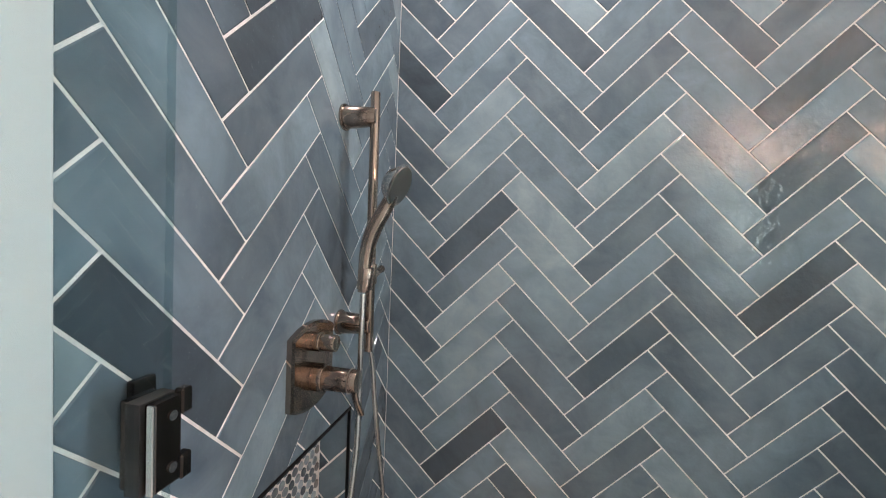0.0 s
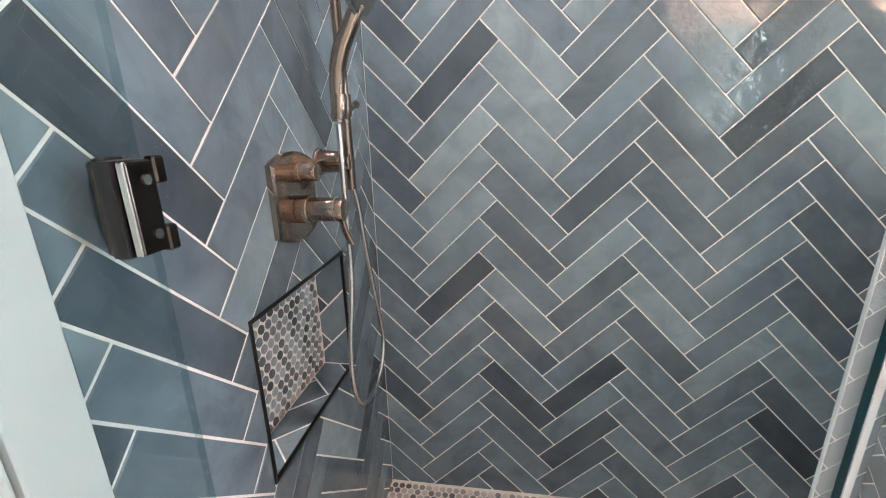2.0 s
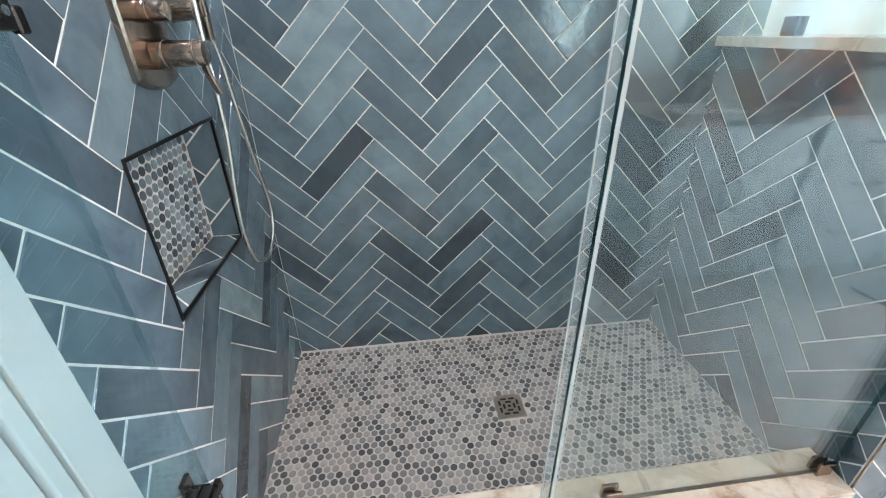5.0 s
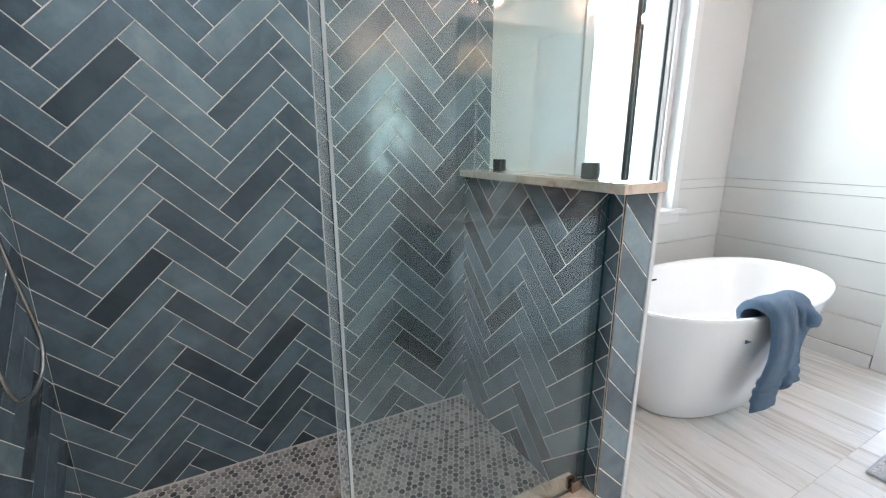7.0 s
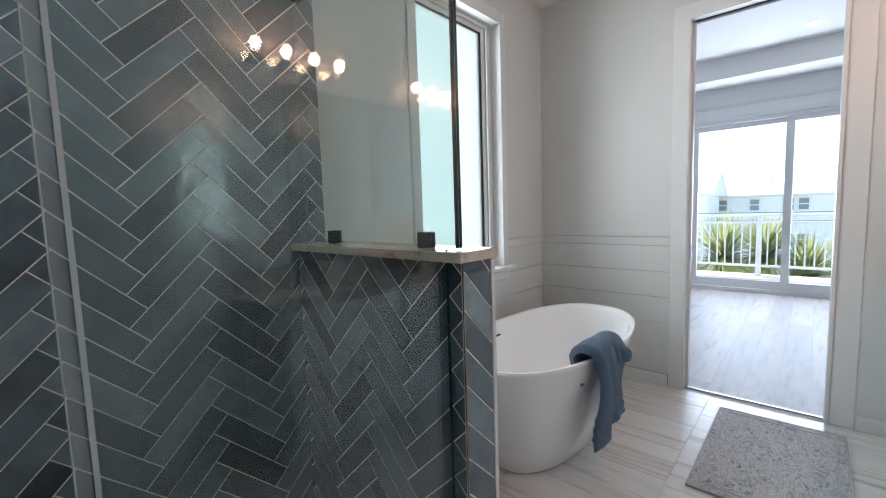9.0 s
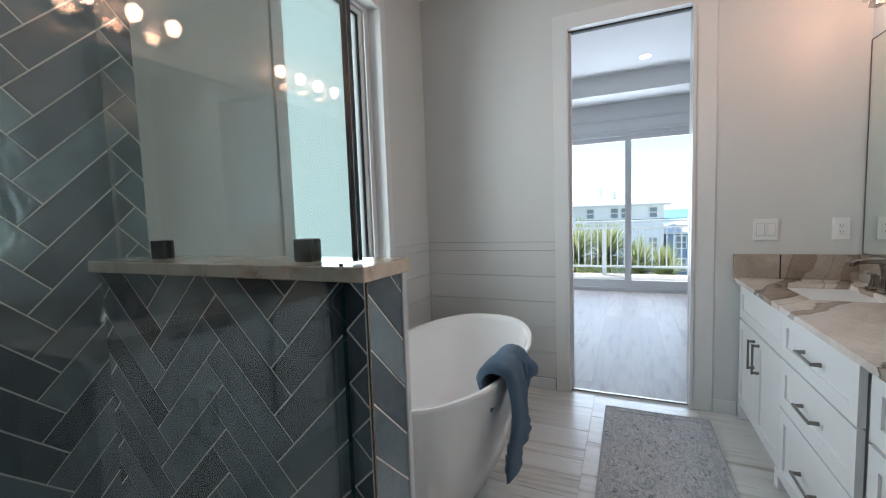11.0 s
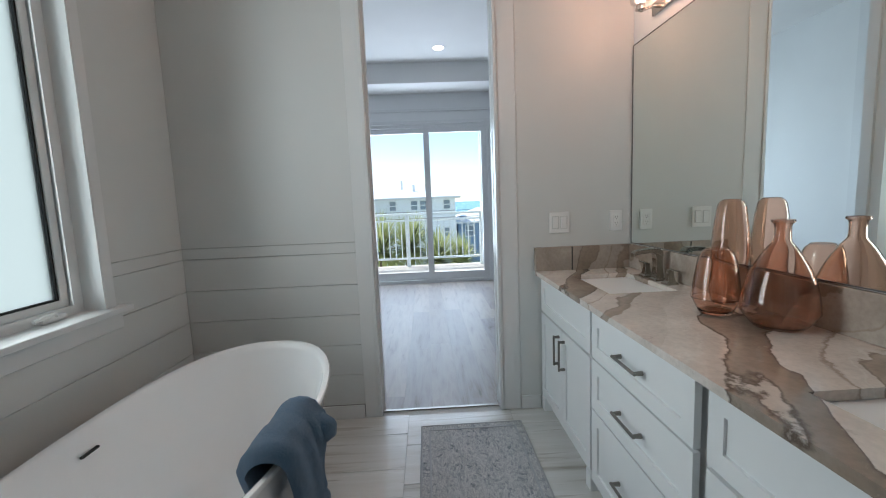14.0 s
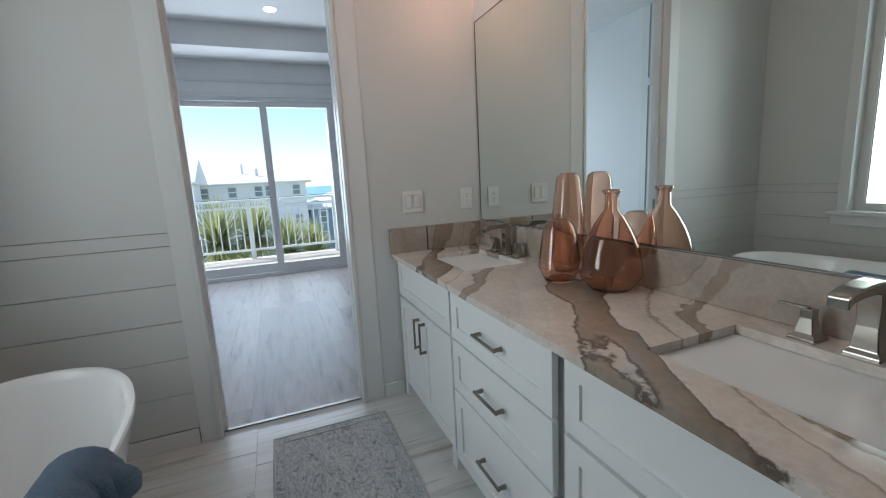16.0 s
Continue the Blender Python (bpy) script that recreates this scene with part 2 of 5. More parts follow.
BULB = glow("warm_bulb", (1.0, 0.54, 0.35), 20)
DOWNLIGHT = glow("downlight_glow", (1.0, 0.96, 0.9), 6)
DAYLIGHT = glow("daylight_backdrop", (0.84, 0.965, 0.955), 0.54)
ACRYLIC = Mat("white_acrylic", (0.9, 0.9, 0.905), 0.1).m
PORCELAIN = Mat("white_porcelain", (0.9, 0.9, 0.89), 0.06).m
PLASTIC = Mat("white_plastic", (0.8, 0.8, 0.79), 0.35).m
SLOT = Mat("dark_slot", (0.02, 0.02, 0.02), 0.7).m


def towel_mat():
    m = Mat("blue_terry", (0.06, 0.13, 0.22), 0.95)
    v = m.coords()
    m.color(m.mix(m.noise(v, 60, 5, 0.75), (0.014, 0.070, 0.145), (0.060, 0.18, 0.34)))
    m.bump(m.noise(v, 190, 4, 0.75), 1.0, 0.014)
    m.b.inputs["Sheen Weight"].default_value = 0.4
    return m.m


TOWEL = towel_mat()


def rug_mat():
    m = Mat("distressed_rug", rough=0.95)
    v = m.coords(1, 1.3, 1)
    a = m.noise(v, 10, 6, 0.74, 1.4)
    b = m.noise(m.coords(1, 3, 1), 38, 5, 0.78)
    worn = m.ramp(m.noise(m.coords(), 5, 4, 0.65), [(0.40, (0, 0, 0)), (0.62, (1, 1, 1))])
    c = m.ramp(a, [(0.36, (0.10, 0.115, 0.14)), (0.43, (0.33, 0.34, 0.355)), (0.48, (0.68, 0.665, 0.645)), (0.53, (0.30, 0.315, 0.34)), (0.57, (0.64, 0.63, 0.61)), (0.66, (0.13, 0.15, 0.18))])
    c = m.mix(m.math("MULTIPLY", m.ramp(b, [(0.40, (1, 1, 1)), (0.54, (0, 0, 0))]), 0.75), c, (0.20, 0.22, 0.255))
    c = m.mix(m.math("MULTIPLY", worn, 0.28), c, (0.60, 0.595, 0.59))
    c = m.mix(m.math("MULTIPLY", m.ramp(m.noise(m.coords(), 150, 2, 0.6), [(0.5, (0, 0, 0)), (0.66, (1, 1, 1))]), 0.4), c, (0.68, 0.67, 0.66))
    m.color(c)
    m.bump(m.noise(m.coords(), 330, 3, 0.7), 0.8, 0.004)
    return m.m


RUG = rug_mat()
RUG_STRIPE = paint("rug_border_yarn", (0.44, 0.455, 0.48), 0.95)
RUG_EDGE = paint("rug_binding_yarn", (0.45, 0.45, 0.46), 0.95)


def floor_tile_mat():
    m = Mat("linear_vein_porcelain", rough=0.25)
    oi = m.n("ShaderNodeObjectInfo")
    cmb = m.n("ShaderNodeCombineXYZ")
    m.l(m.math("MULTIPLY", oi.outputs["Random"], 63.0), cmb.inputs[0])
    m.l(m.math("MULTIPLY", oi.outputs["Random"], 17.0), cmb.inputs[1])
    add = m.n("ShaderNodeVectorMath")
    add.operation = "ADD"
    m.l(m.coords(1, 0.06, 1), add.inputs[0])
    m.l(cmb.outputs[0], add.inputs[1])
    a = m.noise(add.outputs[0], 11, 5, 0.62, 0.25)
    b = m.noise(add.outputs[0], 38, 4, 0.6, 0.1)
    c = m.ramp(a, [(0.27, (0.24, 0.205, 0.17)), (0.35, (0.48, 0.45, 0.41)), (0.43, (0.66, 0.645, 0.615)), (0.58, (0.72, 0.71, 0.69)),
                   (0.655, (0.46, 0.435, 0.40)), (0.70, (0.68, 0.67, 0.65))])
    c = m.mix(m.math("MULTIPLY", m.ramp(b, [(0.62, (0, 0, 0)), (0.7, (1, 1, 1))]), 0.5), c, (0.33, 0.29, 0.25))
    m.color(c)
    m.rough(a, 0.18, 0.34)
    return m.m


FLOOR_TILE = floor_tile_mat()


def plank_mat():
    m = Mat("pale_oak_plank", rough=0.3)
    oi = m.n("ShaderNodeObjectInfo")
    cmb = m.n("ShaderNodeCombineXYZ")
    m.l(m.math("MULTIPLY", oi.outputs["Random"], 41.0), cmb.inputs[1])
    m.l(m.math("MULTIPLY", oi.outputs["Random"], 23.0), cmb.inputs[0])
    add = m.n("ShaderNodeVectorMath")
    add.operation = "ADD"
    m.l(m.coords(0.12, 1, 1), add.inputs[0])
    m.l(cmb.outputs[0], add.inputs[1])
    a = m.noise(add.outputs[0], 14, 6, 0.65, 0.4)
    c = m.ramp(a, [(0.28, (0.07, 0.053, 0.045)), (0.335, (0.235, 0.20, 0.175)), (0.42, (0.315, 0.277, 0.255)), (0.55, (0.38, 0.34, 0.315)), (0.75, (0.28, 0.245, 0.22))])
    tone = m.ramp(oi.outputs["Random"], [(0, (0.82, 0.82, 0.84)), (1, (1.1, 1.08, 1.05))])
    m.color(m.mix(1.0, c, tone, "MULTIPLY"))
    m.rough(a, 0.38, 0.5)
    m.bump(a, 0.1, 0.001)
    m.b.inputs["Specular IOR Level"].default_value = 0.25
    return m.m


PLANK = plank_mat()

# ---- mesh helpers ----


def thing(name, label, category, at=(0, 0, 0), group="", kind=""):
    ob = new(name)
    ob.empty_display_size = 0.05
    ob.location = at
    return tagged(ob, label, category, group, kind)


def mesh_of(name, bm, mat, smooth=None):
    me = bpy.data.meshes.new(name)
    if smooth is not None:
        for f in bm.faces:
            f.smooth = True
        for e in bm.edges:
            if len(e.link_faces) == 2 and e.calc_face_angle(0) > radians(smooth):
                e.smooth = False
    bm.normal_update()
    bm.to_mesh(me)
    bm.free()
    me.materials.append(mat)
    return me


def part(name, bm, mat, parent=None, label="", smooth=None):
    """One mesh under a thing; bm is given in world space and moved to the parent's origin."""
    me = mesh_of(name, bm, mat, smooth)
    ob = new(name, me)
    if parent is not None:
        root, off = parent, Vector((0, 0, 0))
        while root is not None:
            off += root.location
            root = root.parent
        ob.parent = parent
        me.transform(Matrix.Translation(-off))
    return tagged(ob, label)


def box(x0, x1, y0, y1, z0, z1, bev=0.0, seg=1, bm=None):
    bm2 = bmesh.new()
    bmesh.ops.create_cube(bm2, size=1)
    for v in bm2.verts:
        v.co = Vector((x0 + (v.co.x + 0.5) * (x1 - x0), y0 + (v.co.y + 0.5) * (y1 - y0), z0 + (v.co.z + 0.5) * (z1 - z0)))
    if bev:
        bmesh.ops.bevel(bm2, geom=bm2.edges[:], offset=bev, segments=seg, affect="EDGES", profile=0.5)
    if bm is None:
        return bm2
    return join(bm, bm2)


def join(a, b):
    me = bpy.data.meshes.new("tmp")
    b.to_mesh(me)
    b.free()
    a.from_mesh(me)
    bpy.data.meshes.remove(me)
    return a


def cyl(p0, p1, r0, r1=None, n=20, bev=0.0):
    p0, p1 = Vector(p0), Vector(p1)
    bm = bmesh.new()
    d = p1 - p0
    bmesh.ops.create_cone(bm, cap_ends=True, segments=n, radius1=r0, radius2=r0 if r1 is None else r1, depth=d.length)
    if bev:
        ring = [e for e in bm.edges if abs(e.verts[0].co.z - e.verts[1].co.z) < 1e-6]
        bmesh.ops.bevel(bm, geom=ring, offset=bev, segments=2, affect="EDGES", profile=0.5)
    bmesh.ops.transform(bm, matrix=Matrix.Translation((p0 + p1) / 2) @ d.to_track_quat("Z", "Y").to_matrix().to_4x4(), verts=bm.verts)
    return bm


def spline(points, per=8):
    """Catmull-Rom points through the given ones."""
    P = [Vector(p) for p in points]
    P = [2 * P[0] - P[1]] + P + [2 * P[-1] - P[-2]]
    out = []
    for i in range(1, len(P) - 2):
        a, b, c, d = P[i - 1:i + 3]
        for k in range(per):
            t = k / per
            out.append(0.5 * (2 * b + (c - a) * t + (2 * a - 5 * b + 4 * c - d) * t * t + (3 * b - a - 3 * c + d) * t ** 3))
    return out + [P[-2]]


def tube(points, r, n=10, sx=1.0, radii=None):
    pts = [Vector(p) for p in points]
    bm = bmesh.new()
    rings = []
    ref = Vector((0.31, 0.17, 0.93))
    for i, p in enumerate(pts):
        d = (pts[min(i + 1, len(pts) - 1)] - pts[max(i - 1, 0)]).normalized()
        a = d.cross(ref).normalized()
        b = d.cross(a)
        rr = r if radii is None else radii[i]
        rings.append([bm.verts.new(p + rr * (sx * math.cos(2 * math.pi * k / n) * a + math.sin(2 * math.pi * k / n) * b)) for k in range(n)])
    for r0, r1 in zip(rings, rings[1:]):
        for k in range(n):
            bm.faces.new((r0[k], r0[(k + 1) % n], r1[(k + 1) % n], r1[k]))
    bm.faces.new(rings[0][::-1])
    bm.faces.new(rings[-1])
    bmesh.ops.recalc_face_normals(bm, faces=bm.faces)
    return bm


def lathe(profile, centre, n=40, squash=1.0):
    """Turn (r, z) points round the vertical through centre."""
    bm = bmesh.new()
    cx, cy, cz = centre
    rings = []
    for r, z in profile:
        if r < 1e-6:
            rings.append([bm.verts.new((cx, cy, cz + z))])
        else:
            rings.append([bm.verts.new((cx + r * math.cos(2 * math.pi * k / n), cy + squash * r * math.sin(2 * math.pi * k / n), cz + z)) for k in range(n)])
    for a, b in zip(rings, rings[1:]):
        for k in range(n):
            q = [a[k % len(a)], a[(k + 1) % len(a)], b[(k + 1) % len(b)], b[k % len(b)]]
            q = list(dict.fromkeys(q))
            if len(q) > 2:
                bm.faces.new(q)
    bmesh.ops.recalc_face_normals(bm, faces=bm.faces)
    return bm


def prism(poly, depth, place, chamfer=0.0012):
    """A thin piece: poly in the plane, its face raised by depth; place(a, b, h) gives the point."""
    n = len(poly)
    c = (sum(p[0] for p in poly) / n, sum(p[1] for p in poly) / n)

    def inset(p):
        dx, dy = c[0] - p[0], c[1] - p[1]
        d = math.hypot(dx, dy) or 1
        k = min(1.5 * chamfer, 0.4 * d) / d
        return (p[0] + dx * k, p[1] + dy * k)
    bm = bmesh.new()
    lo = [bm.verts.new(place(*p, 0)) for p in poly]
    mid = [bm.verts.new(place(*p, depth - chamfer)) for p in poly]
    top = [bm.verts.new(place(*inset(p), depth)) for p in poly]
    for a, b in ((lo, mid), (mid, top)):
        for k in range(n):
            bm.faces.new((a[k], a[(k + 1) % n], b[(k + 1) % n], b[k]))
    bm.faces.new(top)
    bmesh.ops.recalc_face_normals(bm, faces=bm.faces)
    return bm


def clip(poly, a0, a1, b0, b1):
    """Cut a convex polygon to a rectangle."""
    for axis, lim, sign in ((0, a0, 1), (0, a1, -1), (1, b0, 1), (1, b1, -1)):
        out = []
        for i, p in enumerate(poly):
            q = poly[(i + 1) % len(poly)]
            dp, dq = sign * (p[axis] - lim), sign * (q[axis] - lim)
            if dp >= 0:
                out.append(p)
            if (dp >= 0) != (dq >= 0):
                t = dp / (dp - dq)
                out.append((p[0] + t * (q[0] - p[0]), p[1] + t * (q[1] - p[1])))
        poly = out
        if len(poly) < 3:
            return []
    area = abs(sum(poly[i][0] * poly[(i + 1) % len(poly)][1] - poly[(i + 1) % len(poly)][0] * poly[i][1] for i in range(len(poly)))) / 2
    return poly if area > 6e-5 else []


def herringbone(parent, place, regions, a0, b0, depth=0.008, W=0.077, L=0.3018, gap=0.0042):
    """Glazed tiles laid at 45 degrees; (a0, b0) is the corner of one tile."""
    g = gap / 2
    amin, amax = min(r[0] for r in regions), max(r[1] for r in regions)
    bmin, bmax = min(r[2] for r in regions), max(r[3] for r in regions)
    q = math.sqrt(0.5)
    for j in range(-8, 9):
        for i in range(-45, 46):
            ou, ov = i * W + j * L, i * W - j * L
            for u0, u1, v0, v1 in ((0, L, 0, W), (L, L + W, W - L, W)):
                rect = [(u0 + g, v0 + g), (u1 - g, v0 + g), (u1 - g, v1 - g), (u0 + g, v1 - g)]
                poly = [(a0 + (u + ou - v - ov) * q, b0 + (u + ou + v + ov) * q) for u, v in rect]
                if max(p[0] for p in poly) < amin or min(p[0] for p in poly) > amax or max(p[1] for p in poly) < bmin or min(p[1] for p in poly) > bmax:
                    continue
                pieces = [c for c in (clip(poly, *r) for r in regions) if c]
                if not pieces:
                    continue
                bm = bmesh.new()
                for c in pieces:
                    join(bm, prism(c, depth, place, 0.0012 if len(pieces) == 1 else 0.0001))
                part("tile", bm, TILE, parent)


def hex_rounds(parent, place, a0, a1, b0, b1, pitch, r, near, holes=(), name="mosaic_round", n=10, stone=PENNY):
    """Round mosaic pieces in rows; those for which near(a, b) holds are parts, the rest one joined mesh."""
    shared = {}
    rest_v, rest_f = [], []
    row = 0
    b = b0 + r * 0.6
    flip = Vector(place(1, 0, 0)) - Vector(place(0, 0, 0))
    flip2 = Vector(place(0, 1, 0)) - Vector(place(0, 0, 0))
    up = Vector(place(0, 0, 1)) - Vector(place(0, 0, 0))
    handed = flip.cross(flip2).dot(up) > 0
    prof = [(r, 0.0), (r, 0.0022), (r * 0.9, 0.003)]
    while b < b1:
        a = a0 + r * 0.7 + (pitch / 2 if row % 2 else 0)
        while a < a1:
            if not any(h[0] < a < h[1] and h[2] < b < h[3] for h in holes):
                vs = []
                for rr, h in prof:
                    for k in range(n):
                        vs.append((min(max(a + rr * math.cos(2 * math.pi * k / n), a0), a1), min(max(b + rr * math.sin(2 * math.pi * k / n), b0), b1), h))
                fs = [tuple(range(2 * n, 3 * n))]
                for s in range(2):
                    for k in range(n):
                        k2 = (k + 1) % n
                        fs.append((s * n + k, s * n + k2, (s + 1) * n + k2, (s + 1) * n + k))
                if not handed:
                    fs = [f[::-1] for f in fs]
                inside = a0 + r < a < a1 - r and b0 + r < b < b1 - r
                if near(a, b) and inside:
                    if "m" not in shared:
                        me = bpy.data.meshes.new(name)
                        o = Vector(place(a, b, 0))
                        me.from_pydata([tuple(Vector(place(*v)) - o) for v in vs], [], fs)
                        me.materials.append(stone)
                        shared["m"] = me
                    ob = new(name, shared["m"])
                    ob.parent = parent
                    ob.location = Vector(place(a, b, 0)) - parent.location
                else:
                    k0 = len(rest_v)
                    rest_v += [tuple(Vector(place(*v)) - parent.location) for v in vs]
                    rest_f += [tuple(i + k0 for i in f) for f in fs]
            a += pitch
        b += pitch * math.sqrt(0.75)
        row += 1
    if rest_v:
        me = bpy.data.meshes.new("mosaic_rounds")
        me.from_pydata(rest_v, [], rest_f)
        me.materials.append(PENNY_JOINED)
        ob = new("mosaic_rounds", me)
        ob.parent = parent
        tagged(ob, kind="stuff")

# ---- large structure ----


def cells(a0, a1, b0, b1, holes, make):
    """Boxes that fill a rectangle but for its holes."""
    A = sorted({a0, a1, *[min(max(v, a0), a1) for h in holes for v in h[:2]]})
    B = sorted({b0, b1, *[min(max(v, b0), b1) for h in holes for v in h[2:]]})
    bm = bmesh.new()
    for p, q in zip(A, A[1:]):
        for r, s in zip(B, B[1:]):
            cx, cy = (p + q) / 2, (r + s) / 2
            if not any(h[0] < cx < h[1] and h[2] < cy < h[3] for h in holes):
                join(bm, make(p, q, r, s))
    bmesh.ops.remove_doubles(bm, verts=bm.verts, dist=1e-5)
    return bm


def setting(name, bm, mat, label, category):
    ob = part(name, bm, mat)
    return tagged(ob, label, category, kind="structure")


CEIL = 2.85
NICHE = (0.522, 0.915, 0.685, 1.005)
WIN = (2.01, 2.845, 0.862, 2.565)
DOOR = (-0.495, 0.225, 0.0, 2.44)

floor = setting("floor", box(-0.5, 3.56, -1.42, 1.42, -0.12, -0.002), GROUT_BATH, "bathroom floor of pale linear-veined porcelain tiles", "floor")
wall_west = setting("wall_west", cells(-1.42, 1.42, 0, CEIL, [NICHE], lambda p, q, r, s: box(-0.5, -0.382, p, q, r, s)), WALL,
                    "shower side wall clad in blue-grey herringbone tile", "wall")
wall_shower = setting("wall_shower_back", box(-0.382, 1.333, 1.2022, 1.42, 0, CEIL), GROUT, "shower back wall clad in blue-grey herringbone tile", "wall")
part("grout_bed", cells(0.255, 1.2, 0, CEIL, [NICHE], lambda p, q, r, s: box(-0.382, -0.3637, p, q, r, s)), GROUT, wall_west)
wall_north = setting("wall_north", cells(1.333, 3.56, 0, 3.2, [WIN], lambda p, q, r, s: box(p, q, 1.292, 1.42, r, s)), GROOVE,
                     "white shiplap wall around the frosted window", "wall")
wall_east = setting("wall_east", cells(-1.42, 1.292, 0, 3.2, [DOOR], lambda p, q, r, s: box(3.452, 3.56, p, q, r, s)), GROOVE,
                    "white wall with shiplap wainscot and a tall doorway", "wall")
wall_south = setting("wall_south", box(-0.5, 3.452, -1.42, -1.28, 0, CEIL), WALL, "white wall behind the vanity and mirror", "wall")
ceiling = setting("ceiling", box(-0.5, 3.452, -1.42, 1.42, CEIL, CEIL + 0.1), CEILING, "plain white bathroom ceiling", "ceiling")

# painted boards: grooved below, plain above
LEVELS = [0.083, 0.268, 0.449, 0.629, 0.808, 0.989, 1.05, CEIL]
for z0, z1 in zip(LEVELS, LEVELS[1:]):
    part("shiplap_board", box(3.44, 3.452, 0.318, 1.28, z0 + 0.0015, z1 - 0.0015, 0.0008), WALL, wall_east)
    holes = [(WIN[0] - 0.062, WIN[1] + 0.055, WIN[2] - 0.098, WIN[3] + 0.07)]
    if z1 > 0.76:
        part("shiplap_board", cells(1.345, 3.44, z0 + 0.0015, z1 - 0.0015, holes, lambda p, q, r, s: box(p, q, 1.28, 1.292, r, s)), WALL, wall_north)
    else:
        part("shiplap_board", box(1.345, 3.44, 1.28, 1.292, z0 + 0.0015, z1 - 0.0015, 0.0008), WALL, wall_north)
part("wall_panel", box(3.44, 3.452, -1.28, -0.612, 0, CEIL), WALL, wall_east)
part("wall_panel", box(3.44, 3.452, -0.612, 0.318, 2.53, CEIL), WALL, wall_east)

baseboard = thing("baseboard", "low white painted baseboard along the walls", "baseboard", kind="structure")
part("board", box(3.428, 3.44, 0.322, 1.28, 0.0, 0.082, 0.003), TRIM, baseboard)
part("board", box(1.36, 3.428, 1.268, 1.28, 0.0, 0.082, 0.003), TRIM, baseboard)
part("board", box(3.428, 3.44, -0.735, -0.615, 0.0, 0.082, 0.003), TRIM, baseboard)

# doorway to the next room with flat casing and a pocket door's edge
door_1 = thing("door_1", "tall white cased doorway with a pocket door pushed open", "doorway", (3.44, -0.135, 0), kind="structure")
for y0, y1 in ((0.24, 0.318), (-0.612, -0.508)):
    part("casing", box(3.436, 3.452, y0, y1, 0, 2.53, 0.002), TRIM, door_1)
part("casing", box(3.436, 3.452, -0.508, 0.24, 2.452, 2.53, 0.002), TRIM, door_1)
for y0, y1 in ((0.222, 0.24), (-0.508, -0.49)):
    part("jamb", box(3.43, 3.49, y0, y1, 0, 2.452, 0.0015), TRIM, door_1)
    part("jamb", box(3.515, 3.57, y0, y1, 0, 2.452, 0.0015), TRIM, door_1)
part("head_jamb", box(3.43, 3.49, -0.49, 0.222, 2.437, 2.452, 0.001), TRIM, door_1)
part("track", box(3.492, 3.512, -0.49, 0.222, 2.43, 2.452), SLOT, door_1, "dark overhead door track")
part("door_edge", box(3.488, 3.52, 0.205, 0.24, 0.012, 2.43, 0.002), TRIM, door_1)
part("latch", box(3.494, 3.514, 0.202, 0.206, 0.90, 1.0, 0.002), PEWTER, door_1, "dark metal edge latch")
part("threshold", box(3.488, 3.512, -0.49, 0.222, -0.004, 0.005, 0.002), PEWTER, door_1)

# window
window_1 = thing("window_1", "white casement window with frosted glass and deep sill", "window", (2.43, 1.3, 0.86), kind="structure")
wx0, wx1, wz0, wz1 = WIN
for x0, x1 in ((wx0 - 0.062, wx0), (wx1, wx1 + 0.055)):
    part("casing", box(x0, x1, 1.266, 1.292, wz0, wz1 + 0.07, 0.003, 2), TRIM, window_1)
part("casing", box(wx0, wx1, 1.266, 1.292, wz1, wz1 + 0.07, 0.003, 2), TRIM, window_1)
for x0, x1 in ((wx0 - 0.005, wx0 + 0.005), (wx1 - 0.005, wx1 + 0.005)):
    part("reveal", box(x0, x1, 1.268, 1.40, wz0, wz1), TRIM, window_1)
part("reveal", box(wx0 + 0.005, wx1 - 0.005, 1.268, 1.40, wz1 - 0.01, wz1 + 0.002), TRIM, window_1)
part("sill", box(wx0 - 0.10, wx1 + 0.10, 1.225, 1.40, wz0 - 0.025, wz0 + 0.002, 0.004, 2), TRIM, window_1)
part("apron", box(wx0 - 0.08, wx1 + 0.08, 1.262, 1.292, wz0 - 0.098, wz0 - 0.025, 0.003), TRIM, window_1)
part("window_frame", cells(wx0 + 0.005, wx1 - 0.005, wz0 + 0.002, wz1 - 0.01, [(2.059, 2.792, 0.895, 2.535)], lambda p, q, r, s: box(p, q, 1.355, 1.415, r, s)), TRIM, window_1)
part("frame_bead", cells(2.056, 2.795, 0.892, 2.538, [(2.066, 2.785, 0.902, 2.528)], lambda p, q, r, s: box(p, q, 1.348, 1.3548, r, s)), TRIM, window_1)
part("sash", cells(2.066, 2.785, 0.902, 2.528, [(2.100, 2.751, 0.930, 2.50)], lambda p, q, r, s: box(p, q, 1.366, 1.410, r, s)), TRIM, window_1)
part("gasket", cells(2.100, 2.751, 0.930, 2.50, [(2.108, 2.743, 0.938, 2.492)], lambda p, q, r, s: box(p, q, 1.372, 1.39, r, s)), RUBBER, window_1, "black rubber glazing gasket")
pane = part("pane", box(2.104, 2.747, 1.382, 1.386, 0.934, 2.496), FROST, window_1, "frosted pane")
pane.visible_shadow = False
part("crank", box(2.62, 2.73, 1.325, 1.365, wz0 + 0.003, wz0 + 0.024, 0.008, 2), PLASTIC, window_1, "white folding crank handle")
part("crank_arm", tube(spline([(2.69, 1.335, wz0 + 0.02), (2.66, 1.32, wz0 + 0.034), (2.58, 1.322, wz0 + 0.026)]), 0.007), PLASTIC, window_1)
